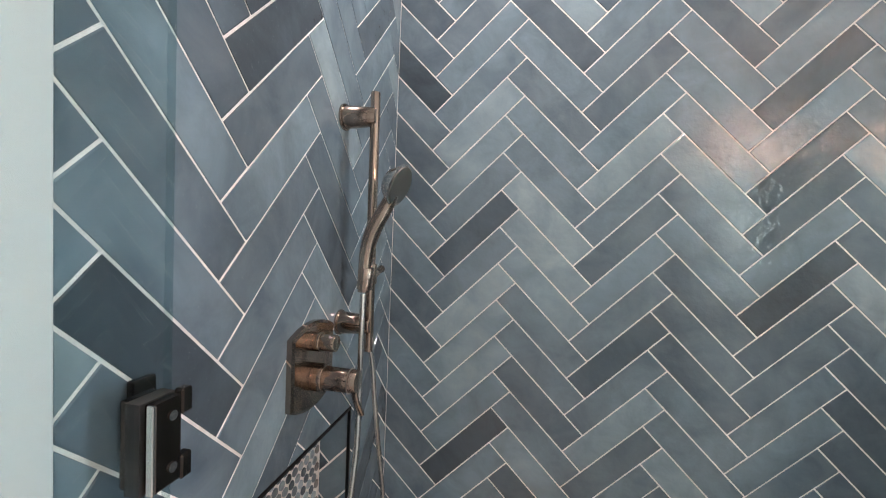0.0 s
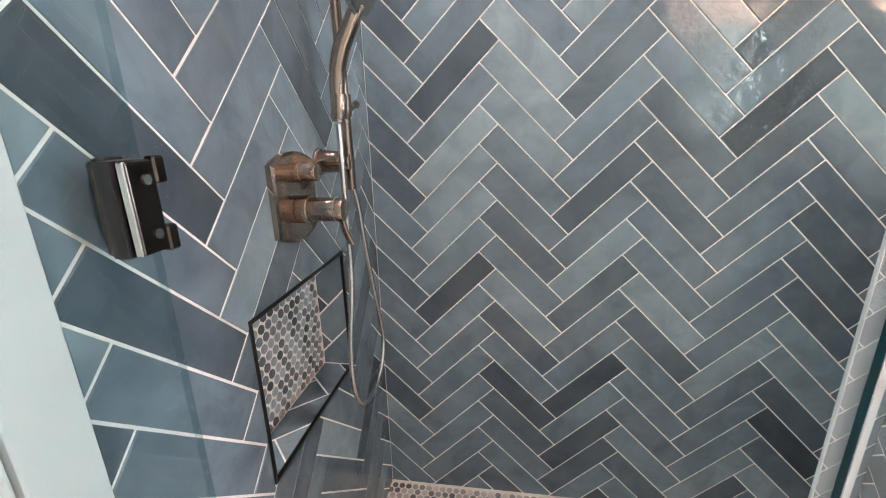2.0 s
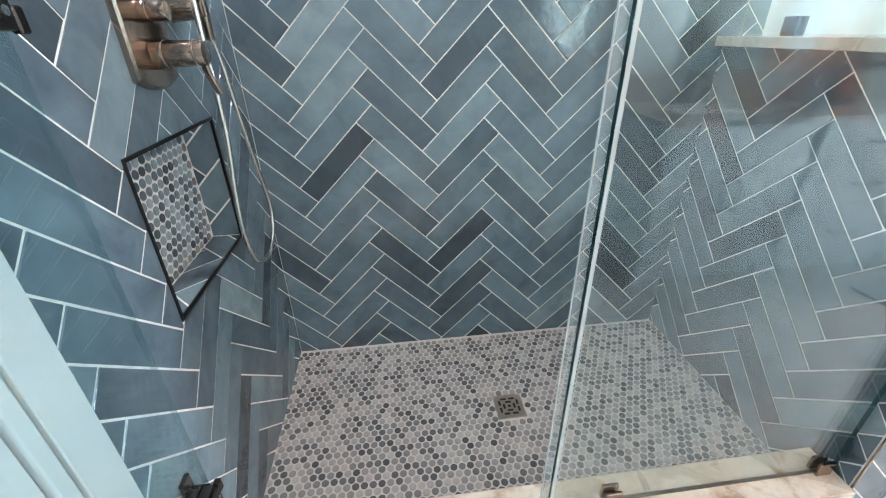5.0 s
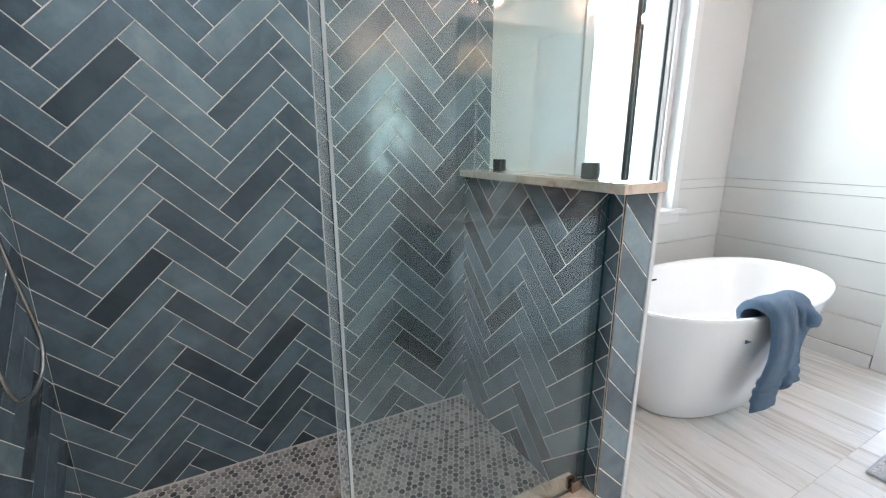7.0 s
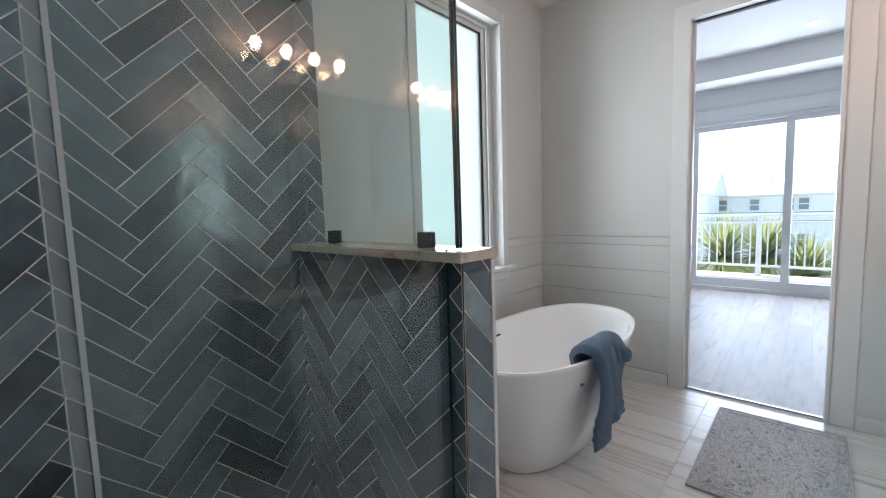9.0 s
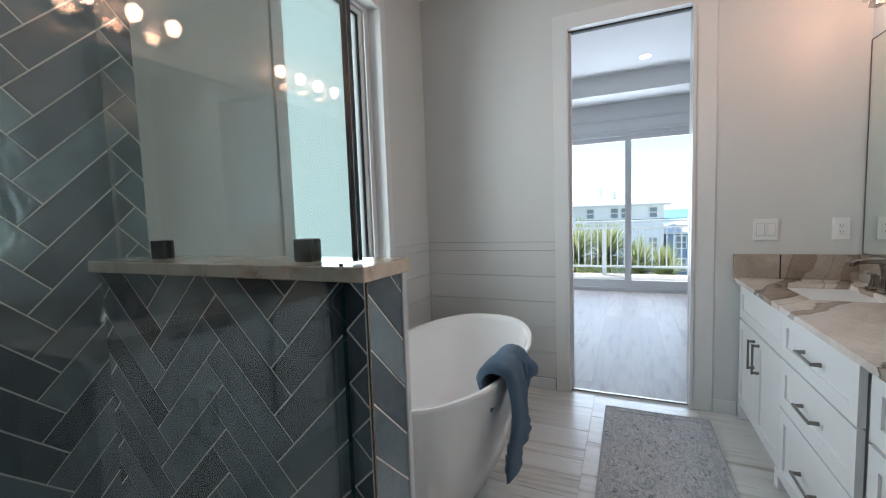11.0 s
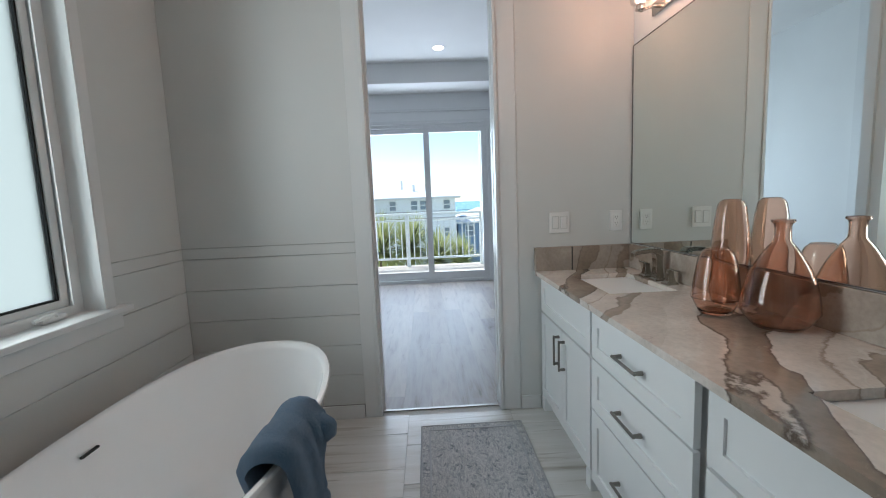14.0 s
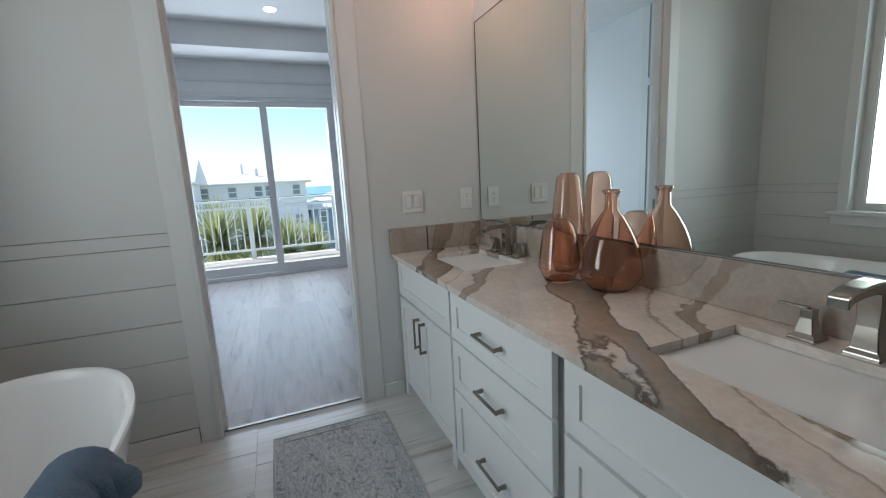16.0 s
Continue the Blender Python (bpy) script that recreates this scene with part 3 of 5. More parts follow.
backdrop = setting("backdrop", box(1.45, 3.44, 1.47, 1.48, 0.2, 3.2), DAYLIGHT, "bright hazy daylight outside the frosted window", "backdrop")

# white casing at the end of the tiled shower wall
trim_1 = thing("trim_1", "white stepped casing where the shower tile ends", "trim", (-0.362, 0.2, 0), kind="structure")
part("casing_board", box(-0.382, -0.356, 0.188, 0.254, 0, CEIL, 0.002), TRIM, trim_1)
part("casing_bead", box(-0.382, -0.361, 0.160, 0.186, 0, CEIL, 0.004, 2), TRIM, trim_1)
part("casing_back", box(-0.382, -0.370, 0.055, 0.158, 0, CEIL, 0.002), TRIM, trim_1)

# ---- shower: pan, curb, half wall, niche ----
shower_floor = setting("shower_floor", box(-0.366, 1.195, 0.42, 1.2045, -0.03, 0.0005), GROUT_FLOOR, "shower floor of grey and taupe penny-round stone mosaic", "floor")
curb = thing("shower_curb", "shower threshold topped with cream veined quartz over blue tile", "curb", (0.4, 0.365, 0), kind="structure")
part("core", box(-0.3637, 1.197, 0.311, 0.418, 0.0, 0.104), GROUT, curb)
part("quartz_top", box(-0.365, 1.188, 0.298, 0.432, 0.105, 0.135, 0.003, 2), QUARTZ_PALE, curb, "cream and brown veined quartz slab")

half_wall = setting("half_wall", box(1.1972, 1.333, 0.3172, 1.2022, 0, 1.13), GROUT, "tiled half wall between the shower and bathtub", "wall")
part("painted_side", box(1.333, 1.345, 0.3235, 1.28, 0, 1.13), WALL, half_wall)
part("white_edge_trim", box(1.327, 1.346, 0.312, 0.325, 0, 1.131, 0.002), TRIM, half_wall)
part("bronze_edge_trim", box(1.1935, 1.1985, 0.3135, 0.318, 0, 1.131, 0.0005), BRONZE, half_wall, "thin bronze tile edge")
cap = thing("wall_cap", "cream veined quartz cap on the tiled half wall", "wall cap", (1.25, 0.75, 1.131), kind="structure")
part("slab", box(1.168, 1.346, 0.301, 1.2035, 1.132, 1.162, 0.003, 2), QUARTZ_PALE, cap)

niche = thing("shower_niche", "recessed shower niche with penny mosaic back and black trim", "niche", (-0.412, 0.68, 0.69), kind="structure")
n0, n1, m0, m1 = NICHE
part("mosaic_bed", box(-0.457, -0.442, n0 - 0.01, n1 + 0.01, m0 - 0.01, m1 + 0.01), GROUT, niche)
part("top_tile", box(-0.442, -0.363, n0, n1, m1 - 0.003, m1 + 0.004), TILE, niche)
part("sill_bed", box(-0.442, -0.367, n0, n1, m0 - 0.01, m0 - 0.0005), GROUT, niche)
part("side_bed", box(-0.442, -0.367, n1 - 0.0005, n1 + 0.01, m0, m1), GROUT, niche)
part("side_bed", box(-0.442, -0.367, n0 - 0.01, n0 + 0.0005, m0, m1), GROUT, niche)
for b in ((n0 - 0.005, n0 + 0.003, m0 - 0.005, m1 + 0.005), (n1 - 0.003, n1 + 0.005, m0 - 0.005, m1 + 0.005),
          (n0 + 0.003, n1 - 0.003, m0 - 0.005, m0 + 0.003), (n0 + 0.003, n1 - 0.003, m1 - 0.003, m1 + 0.005)):
    part("edge_trim", box(-0.367, -0.3595, *b, 0.001), BLACK_TRIM, niche, "black metal edge strip")

drain = thing("shower_drain", "square brushed bronze shower drain with slotted grate", "drain", (0.427, 0.799, 0.0))
part("frame", cells(0.377, 0.477, 0.749, 0.849, [(0.385, 0.469, 0.757, 0.841)], lambda p, q, r, s: box(p, q, r, s, 0.0, 0.006)), DRAIN, drain)
dish = part("grate", box(0.385, 0.469, 0.757, 0.841, 0.0, 0.0045), DRAIN, drain)
for k, s in enumerate((0.032, 0.018)):
    for sx, sy in ((1, 0), (-1, 0), (0, 1), (0, -1)):
        for off in ((-0.5, 0.5) if k == 0 else (0,)):
            cx = 0.427 + sx * s + (off * 0.03 if sx == 0 else 0)
            cy = 0.799 + sy * s + (off * 0.03 if sy == 0 else 0)
            hx, hy = (0.0038, 0.010) if sx else (0.010, 0.0038)
            part("slot", box(cx - hx, cx + hx, cy - hy, cy + hy, 0.003, 0.0052), SLOT, drain)
part("slot", cyl((0.427, 0.799, 0.003), (0.427, 0.799, 0.0052), 0.0055), SLOT, drain)

# ---- shower glass ----
glass_screen = thing("shower_glass_screen", "frameless clear fixed shower glass panel with notched corner", "shower screen", (0.8, 0.365, 0.137))
gp = bmesh.new()
outline = [(0.397, 0.139), (1.186, 0.139), (1.186, 1.166), (1.2505, 1.166), (1.2505, 2.2), (0.397, 2.2)]
fa = [gp.verts.new((x, 0.360, z)) for x, z in outline]
fb = [gp.verts.new((x, 0.370, z)) for x, z in outline]
gp.faces.new(fa)
gp.faces.new(fb[::-1])
part("panel", gp, GLASS, glass_screen)
ge = bmesh.new()
for i in range(1, 6):
    j = (i + 1) % 6
    (xa, za), (xb, zb) = outline[i], outline[j]
    ge.faces.new([ge.verts.new(p) for p in ((xa, 0.360, za), (xb, 0.360, zb), (xb, 0.370, zb), (xa, 0.370, za))])
bmesh.ops.recalc_face_normals(ge, faces=ge.faces)
part("polished_edge", ge, GLASS_EDGE, glass_screen, "green polished glass edge")
part("bottom_seal", box(0.40, 1.184, 0.3605, 0.3695, 0.1355, 0.1385), PEWTER, glass_screen)
part("seal_fin", box(0.379, 0.3962, 0.3685, 0.3700, 0.139, 2.2), SEAL, glass_screen, "clear vinyl door seal")
part("seal_bead", box(0.3765, 0.379, 0.3665, 0.3710, 0.139, 2.2, 0.0008), SEAL_WHITE, glass_screen)
part("seal_leg", box(0.3975, 0.4045, 0.3584, 0.3596, 0.139, 2.2), SEAL_WHITE, glass_screen, "milky vinyl seal leg")
for x in (0.56, 1.145):
    clamp = part("clamp", box(x - 0.022, x + 0.022, 0.349, 0.3595, 0.136, 0.18, 0.003, 2), BRONZE, glass_screen, "square bronze glass clamp")
    part("clamp", box(x - 0.022, x + 0.022, 0.3705, 0.381, 0.136, 0.18, 0.003, 2), BRONZE, glass_screen)

glass_return = thing("shower_glass_return", "clear glass panel standing on the half wall", "shower screen", (1.245, 0.78, 1.162))
gp = bmesh.new()
for x in (1.2405, 1.2505):
    gp.faces.new([gp.verts.new(p) for p in ((x, 0.371, 1.166), (x, 1.198, 1.166), (x, 1.198, 2.2), (x, 0.371, 2.2))])
part("panel", gp, GLASS, glass_return)
part("bottom_edge", box(1.241, 1.250, 0.372, 1.197, 1.1635, 1.166), SEAL, glass_return)
part("corner_seal", box(1.2395, 1.2515, 0.3703, 0.378, 1.166, 2.2, 0.001), BLACK_TRIM, glass_return, "dark corner joint")
part("wall_edge", box(1.2405, 1.2505, 1.1945, 1.199, 1.166, 2.2), SEAL, glass_return)
for y in (0.50, 1.0):
    for x0, x1 in ((1.229, 1.240), (1.251, 1.262)):
        part("clamp", box(x0, x1, y - 0.025, y + 0.025, 1.162, 1.212, 0.003, 2), BLACK_TRIM, glass_return, "square dark metal glass clamp")
for x0, x1 in ((1.229, 1.240), (1.251, 1.262)):
    part("clamp", box(x0, x1, 1.15, 1.199, 2.13, 2.18, 0.003, 2), BLACK_TRIM, glass_return, "square dark metal glass clamp")

glass_door = thing("shower_glass_door", "frameless clear glass shower door standing open along the wall", "shower door", (-0.307, 0.3, 0.15))
gp = bmesh.new()
for x in (-0.314, -0.304):
    gp.faces.new([gp.verts.new(p) for p in ((x, -0.40, 0.15), (x, 0.324, 0.15), (x, 0.324, 2.2), (x, -0.40, 2.2))])
part("panel", gp, DOOR_GLASS, glass_door)
part("polished_edge", box(-0.3138, -0.3042, 0.3232, 0.324, 0.15, 2.2), DOOR_EDGE, glass_door, "green polished glass edge")
for zc in (1.238, 0.40, 2.0):
    h = part("hinge", box(-0.2985, -0.287, 0.287, 0.32, zc - 0.044, zc + 0.044, 0.003, 2), HINGE, glass_door, "dark bronze glass hinge")
    for s in (1, -1):
        part("lug", box(-0.2985, -0.287, 0.32, 0.334, zc + s * 0.034 - 0.013, zc + s * 0.034 + 0.013, 0.002), HINGE, h)
        part("screw", cyl((-0.287, 0.308, zc + s * 0.026), (-0.2855, 0.308, zc + s * 0.026), 0.005), NICKEL, h)
    # thin nickel-coloured strip along the plate's edge
    part("bright_edge", box(-0.2940, -0.2862, 0.2850, 0.2885, zc - 0.0435, zc + 0.0435, 0.001), NICKEL, h, "bright nickel bevel")
    part("gasket", box(-0.3145, -0.2982, 0.2825, 0.322, zc - 0.0445, zc + 0.0445), RUBBER, h)
    part("back_plate", box(-0.327, -0.3145, 0.287, 0.322, zc - 0.044, zc + 0.044, 0.003, 2), HINGE, h)
    part("wall_plate", box(-0.3615, -0.352, 0.324, 0.354, zc - 0.045, zc + 0.045, 0.002), HINGE, h)
    part("pivot", cyl((-0.322, 0.337, zc - 0.018), (-0.322, 0.337, zc + 0.018), 0.008), HINGE, h)
    part("pivot_block", box(-0.353, -0.318, 0.33, 0.346, zc - 0.018, zc + 0.018, 0.002), HINGE, h)

# ---- shower fittings ----
valve = thing("shower_valve", "brushed bronze two-handle shower valve on an arched plate", "shower valve", (-0.362, 0.707, 1.185))
vp = bmesh.new()
ring0, ring1, ring2 = [], [], []
pts = []
for k in range(13):
    t = -1 + 2 * k / 12
    pts.append((0.707 + 0.08 * t, 1.182 + 0.086 - 0.02 * t * t))
for k in range(13):
    t = 1 - 2 * k / 12
    pts.append((0.707 + 0.08 * t, 1.182 - 0.086 + 0.02 * t * t))
for y, z in pts:
    k = 0.93
    ring0.append(vp.verts.new((-0.3625, y, z)))
    ring1.append(vp.verts.new((-0.352, y, z)))
    ring2.append(vp.verts.new((-0.3485, 0.707 + (y - 0.707) * k, 1.185 + (z - 1.185) * k)))
for a, b in ((ring0, ring1), (ring1, ring2)):
    for k in range(len(a)):
        vp.faces.new((a[k], a[(k + 1) % len(a)], b[(k + 1) % len(a)], b[k]))
vp.faces.new(ring2)
bmesh.ops.recalc_face_normals(vp, faces=vp.faces)
part("plate", vp, BRONZE, valve)
k1 = part("diverter_knob", cyl((-0.349, 0.707, 1.228), (-0.304, 0.707, 1.228), 0.0165, None, 28, 0.003), BRONZE, valve, smooth=40)
part("collar", cyl((-0.349, 0.707, 1.228), (-0.334, 0.707, 1.228), 0.019, None, 28, 0.002), BRONZE, k1, smooth=40)
k2 = part("main_handle", cyl((-0.349, 0.707, 1.158), (-0.257, 0.707, 1.158), 0.024, 0.022, 32, 0.004), BRONZE, valve, smooth=40)
part("collar", cyl((-0.349, 0.707, 1.158), (-0.324, 0.707, 1.158), 0.027, None, 32, 0.003), BRONZE, k2, smooth=40)
part("lever", tube(spline([(-0.267, 0.707, 1.145), (-0.265, 0.717, 1.115), (-0.260, 0.732, 1.085)], 5), 0.006, 10, 1.6), BRONZE, k2, smooth=50)
part("lever_ring", cyl((-0.274, 0.707, 1.158), (-0.2725, 0.707, 1.158), 0.0245, None, 32), PEWTER, k2)

rail_set = thing("shower_slide_rail", "brushed bronze slide rail with hand shower and metal hose", "hand shower", (-0.292, 0.835, 1.18))
part("bar", cyl((-0.290, 0.838, 1.178), (-0.290, 0.828, 1.748), 0.0105, None, 24, 0.002), BRONZE, rail_set, smooth=40)
for z, y in ((1.695, 0.829), (1.238, 0.837)):
    mt = part("mount", cyl((-0.362, y, z), (-0.284, y, z), 0.026, 0.02, 28, 0.004), BRONZE, rail_set, smooth=40)
    part("flange", cyl((-0.3625, y, z), (-0.356, y, z), 0.029, None, 28, 0.002), BRONZE, mt, smooth=40)
slider = part("slider_bracket", cyl((-0.290, 0.80, 1.352), (-0.290, 0.87, 1.352), 0.010, None, 20, 0.002), BRONZE, rail_set, smooth=40)
part("slider_sleeve", cyl((-0.290, 0.8345, 1.33), (-0.290, 0.8345, 1.375), 0.0145, None, 24, 0.002), BRONZE, slider, smooth=40)
part("lock_knob", cyl((-0.290, 0.868, 1.352), (-0.290, 0.905, 1.358), 0.006, 0.009, 16), BRONZE, slider, smooth=40)
part("cradle", cyl((-0.284, 0.785, 1.325), (-0.280, 0.785, 1.372), 0.0165, 0.0155, 24, 0.002), BRONZE, slider, smooth=40)
hp = spline([(-0.285, 0.785, 1.32), (-0.280, 0.783, 1.40), (-0.267, 0.783, 1.45), (-0.244, 0.785, 1.495), (-0.229, 0.787, 1.525)], 6)
hand = part("hand_shower", tube(hp, 0.012, 14, 1.0, [0.0125 + 0.004 * math.sin(math.pi * min(1, i / (len(hp) - 1))) for i in range(len(hp))]), BRONZE, rail_set, smooth=50)
ax = Vector((0.80, -0.12, -0.30)).normalized()
hc = Vector((-0.227, 0.788, 1.548))
part("spray_head", cyl(hc - ax * 0.016, hc + ax * 0.014, 0.026, 0.048, 32, 0.005), NICKEL, hand, smooth=40)
part("spray_face", cyl(hc + ax * 0.013, hc + ax * 0.0165, 0.040, None, 32), PEWTER, hand)
hose = spline([(-0.286, 0.785, 1.315), (-0.284, 0.778, 1.2), (-0.280, 0.765, 1.0), (-0.284, 0.735, 0.84), (-0.284, 0.735, 0.74), (-0.284, 0.775, 0.672),
               (-0.284, 0.86, 0.645), (-0.284, 0.935, 0.675), (-0.284, 0.965, 0.75), (-0.286, 0.925, 0.9), (-0.288, 0.888, 1.04), (-0.292, 0.868, 1.15), (-0.302, 0.85, 1.21)], 10)
part("hose", tube(hose, 0.0062, 10), NICKEL, rail_set, "flexible metal shower hose", smooth=60)

# ---- bathtub and its filler ----
tub = thing("bathtub", "white freestanding oval acrylic bathtub", "bathtub", (2.43, 0.70, 0))


def oval(bm, cx, cy, a, b, z, n=64, p=2.35, lift=0.0):
    out = []
    for k in range(n):
        t = 2 * math.pi * k / n
        c, s = math.cos(t), math.sin(t)
        x = math.copysign(abs(c) ** (2 / p), c)
        y = math.copysign(abs(s) ** (2 / p), s)
        out.append(bm.verts.new((cx + a * x, cy + b * y, z + lift * x * x)))
    return out


tb = bmesh.new()
rows = []
for a, b, z, lift in ((0.50, 0.235, 0.0, 0), (0.515, 0.245, 0.012, 0), (0.555, 0.270, 0.12, 0), (0.615, 0.315, 0.28, 0.0), (0.68, 0.355, 0.44, 0.01), (0.728, 0.382, 0.55, 0.018),
                      (0.735, 0.387, 0.562, 0.018), (0.732, 0.384, 0.570, 0.018), (0.718, 0.372, 0.571, 0.018), (0.708, 0.362, 0.564, 0.018), (0.70, 0.355, 0.54, 0.014), (0.66, 0.33, 0.42, 0.006),
                      (0.60, 0.295, 0.27, 0), (0.55, 0.265, 0.17, 0), (0.48, 0.22, 0.125, 0), (0.30, 0.13, 0.112, 0)):
    rows.append(oval(tb, 2.43, 0.70, a, b, z, lift=lift))
for a, b in zip(rows, rows[1:]):
    for k in range(64):
        tb.faces.new((a[k], a[(k + 1) % 64], b[(k + 1) % 64], b[k]))
tb.faces.new(rows[-1])
tb.faces.new(rows[0][::-1])
bmesh.ops.recalc_face_normals(tb, faces=tb.faces)
part("shell", tb, ACRYLIC, tub, smooth=50)
part("overflow_slot", box(2.36, 2.43, 1.028, 1.040, 0.492, 0.500, 0.002), SLOT, tub, "dark overflow slot")
part("drain_cap", cyl((2.43, 0.70, 0.110), (2.43, 0.70, 0.118), 0.032, None, 28, 0.003), NICKEL, tub, smooth=40)

filler = thing("tub_filler", "brushed nickel freestanding tub filler with curved spout", "tub faucet", (1.53, 0.72, 0))
part("column", cyl((1.53, 0.72, 0.0), (1.53, 0.72, 0.93), 0.02, None, 24), NICKEL, filler, smooth=40)
part("base_flange", cyl((1.53, 0.72, 0.0), (1.53, 0.72, 0.012), 0.045, None, 32, 0.003), NICKEL, filler, smooth=40)
part("spout", tube(spline([(1.53, 0.72, 0.90), (1.56, 0.718, 0.985), (1.64, 0.715, 1.015), (1.75, 0.712, 1.01), (1.82, 0.71, 0.975)], 8), 0.02, 16), NICKEL, filler, smooth=50)

# ---- towel on the bathtub rim ----
towel = thing("bath_towel", "folded blue terry bath towel draped over the bathtub rim", "towel", (2.27, 0.33, 0.57))


def drape(x0, x1, inner, outer, lift, wob, seed, bow=0.0, thick=0.018):
    """A folded strip of cloth over the rim, from inside (inner deep) to outside (outer deep)."""
    rnd = random.Random(seed)
    ph = [rnd.uniform(0, 6.28) for _ in range(6)]
    path = []
    for k in range(11):
        path.append((0.40 - 0.004 * (10 - k), 0.572 - inner * (1 - k / 10)))
    for k in range(1, 8):
        t = math.pi * k / 8
        path.append((0.352 + 0.045 * math.cos(t), 0.572 + lift * math.sin(t)))
    for k in range(60):
        path.append((0.305 + 0.012 * math.sin(k / 12 + seed), 0.572 - outer * k / 59))
    bm = bmesh.new()
    N = 22
    grid = []
    for side in (0, 1):
        rows_ = []
        for i, (y, z) in enumerate(path):
            y0, z0 = path[max(i - 1, 0)]
            y1, z1 = path[min(i + 1, len(path) - 1)]
            d = Vector((0, y1 - y0, z1 - z0)).normalized()
            nrm = Vector((0, -d.z, d.y)) * -1
            r_ = []
            for j in range(N + 1):
                u = j / N
                edge = min(1, 6 * u, 6 * (1 - u)) ** 0.5 * min(1, 0.25 + (len(path) - 1 - i) / 4) ** 0.5
                f = wob * (math.sin(9 * u + ph[0] + i * 0.02) + 0.5 * math.sin(19 * u + ph[1] - i * 0.03)) * min(1, max(i - 8, 0) / 14)
                x = x0 + (x1 - x0) * u + bow * math.sin(i / len(path) * 3.1 + ph[2]) * (0.4 + u) + 0.01 * math.sin(i * 0.12 + ph[3])
                rib = -0.008 * sum(math.exp(-((z - zc) / 0.010) ** 2) for zc in (0.305, 0.258, 0.211)) if i > 20 else 0.0
                off = (f + rib + (thick * edge if side == 0 else 0.0)) + 0.004
                sag = 0.0
                if i > len(path) - 4:
                    sag = 0.004 * math.sin(5 * u + ph[4])
                r_.append(bm.verts.new((x, y + nrm.y * off, z + nrm.z * off + sag)))
            rows_.append(r_)
        grid.append(rows_)
    for side in (0, 1):
        g = grid[side]
        for i in range(len(g) - 1):
            for j in range(N):
                bm.faces.new((g[i][j], g[i + 1][j], g[i + 1][j + 1], g[i][j + 1]))
    top, bot = grid
    M = len(top)
    for i in range(M - 1):
        bm.faces.new((top[i][0], top[i + 1][0], bot[i + 1][0], bot[i][0]))
        bm.faces.new((top[i][N], top[i + 1][N], bot[i + 1][N], bot[i][N]))
    for j in range(N):
        bm.faces.new((top[0][j], top[0][j + 1], bot[0][j + 1], bot[0][j]))
        bm.faces.new((top[M - 1][j], top[M - 1][j + 1], bot[M - 1][j + 1], bot[M - 1][j]))
    bmesh.ops.recalc_face_normals(bm, faces=bm.faces)
    return bm


part("long_fold", drape(2.10, 2.29, 0.12, 0.42, 0.035, 0.004, 3, 0.006, 0.036), TOWEL, towel, smooth=180)
part("back_fold", drape(2.26, 2.41, 0.10, 0.35, 0.03, 0.004, 5, 0.006, 0.030), TOWEL, towel, smooth=180)
part("bunched_fold", drape(2.22, 2.42, 0.12, 0.09, 0.040, 0.005, 8, 0.012, 0.028), TOWEL, towel, smooth=180)


def roll(a, b, r, seed):
    """A soft rolled end of cloth from a to b, with a blunt rounded tip."""
    a, b = Vector(a), Vector(b)
    pts, rad = [], []
    for k in range(15):
        u = k / 14
        pts.append(a.lerp(b, u) + Vector((0.006 * math.sin(3 * u + seed), 0, 0.012 * math.sin(math.pi * u))))
        rad.append(r * (0.75 + 0.25 * min(1, 3 * u)) * math.sqrt(max(0.02, 1 - max(0, (u - 0.72) / 0.28) ** 2.4)))
    bm = tube(pts, r, 28, 1.25, rad)
    for v in bm.verts:
        v.co += 0.003 * noise.noise_vector(v.co * 14 + Vector((seed, 0, 0)))
    return bm


part("rolled_end", roll((2.335, 0.385, 0.592), (2.36, 0.232, 0.53), 0.042, 1.0), TOWEL, towel, smooth=180)
part("rolled_end", roll((2.29, 0.36, 0.605), (2.27, 0.425, 0.50), 0.026, 2.0), TOWEL, towel, smooth=180)

# ---- rug ----
rug = thing("bath_rug", "small distressed grey and blue patterned rug", "rug", (2.8, -0.29, 0))
rb = bmesh.new()
NX, NY = 60, 36
rv = [[rb.verts.new((2.352 + 0.93 * i / NX + (0.004 * math.sin(j * 1.1) if i in (0, NX) else 0), -0.572 + 0.556 * j / NY + 0.0015 * math.sin(i * 0.9),
                     0.010 + 0.0018 * noise.noise(Vector((i * 0.35, j * 0.35, 0))))) for j in range(NY + 1)] for i in range(NX + 1)]
for i in range(NX):
    for j in range(NY):
        rb.faces.new((rv[i][j], rv[i + 1][j], rv[i + 1][j + 1], rv[i][j + 1]))
part("woven_top", rb, RUG, rug, smooth=180)
for b in ((2.346, 2.356, -0.575, -0.014), (3.278, 3.288, -0.575, -0.014)):
    part("bound_edge", box(*b, 0.0005, 0.0125, 0.004, 2), RUG_EDGE, rug)
for b in ((2.35, 3.284, -0.578, -0.568), (2.35, 3.284, -0.021, -0.011)):
    part("bound_edge", box(*b, 0.0005, 0.0125, 0.004, 2), RUG_EDGE, rug)
for b in ((2.395, 2.405, -0.535, -0.055), (3.231, 3.241, -0.535, -0.055), (2.405, 3.231, -0.535, -0.526), (2.405, 3.231, -0.064, -0.055)):
    part("border_stripe", box(*b, 0.008, 0.0128, 0.001), RUG_STRIPE, rug, "dark woven border line")
part("backing", box(2.35, 3.284, -0.572, -0.016, 0.0005, 0.007), RUG_EDGE, rug)

# ---- vanity ----


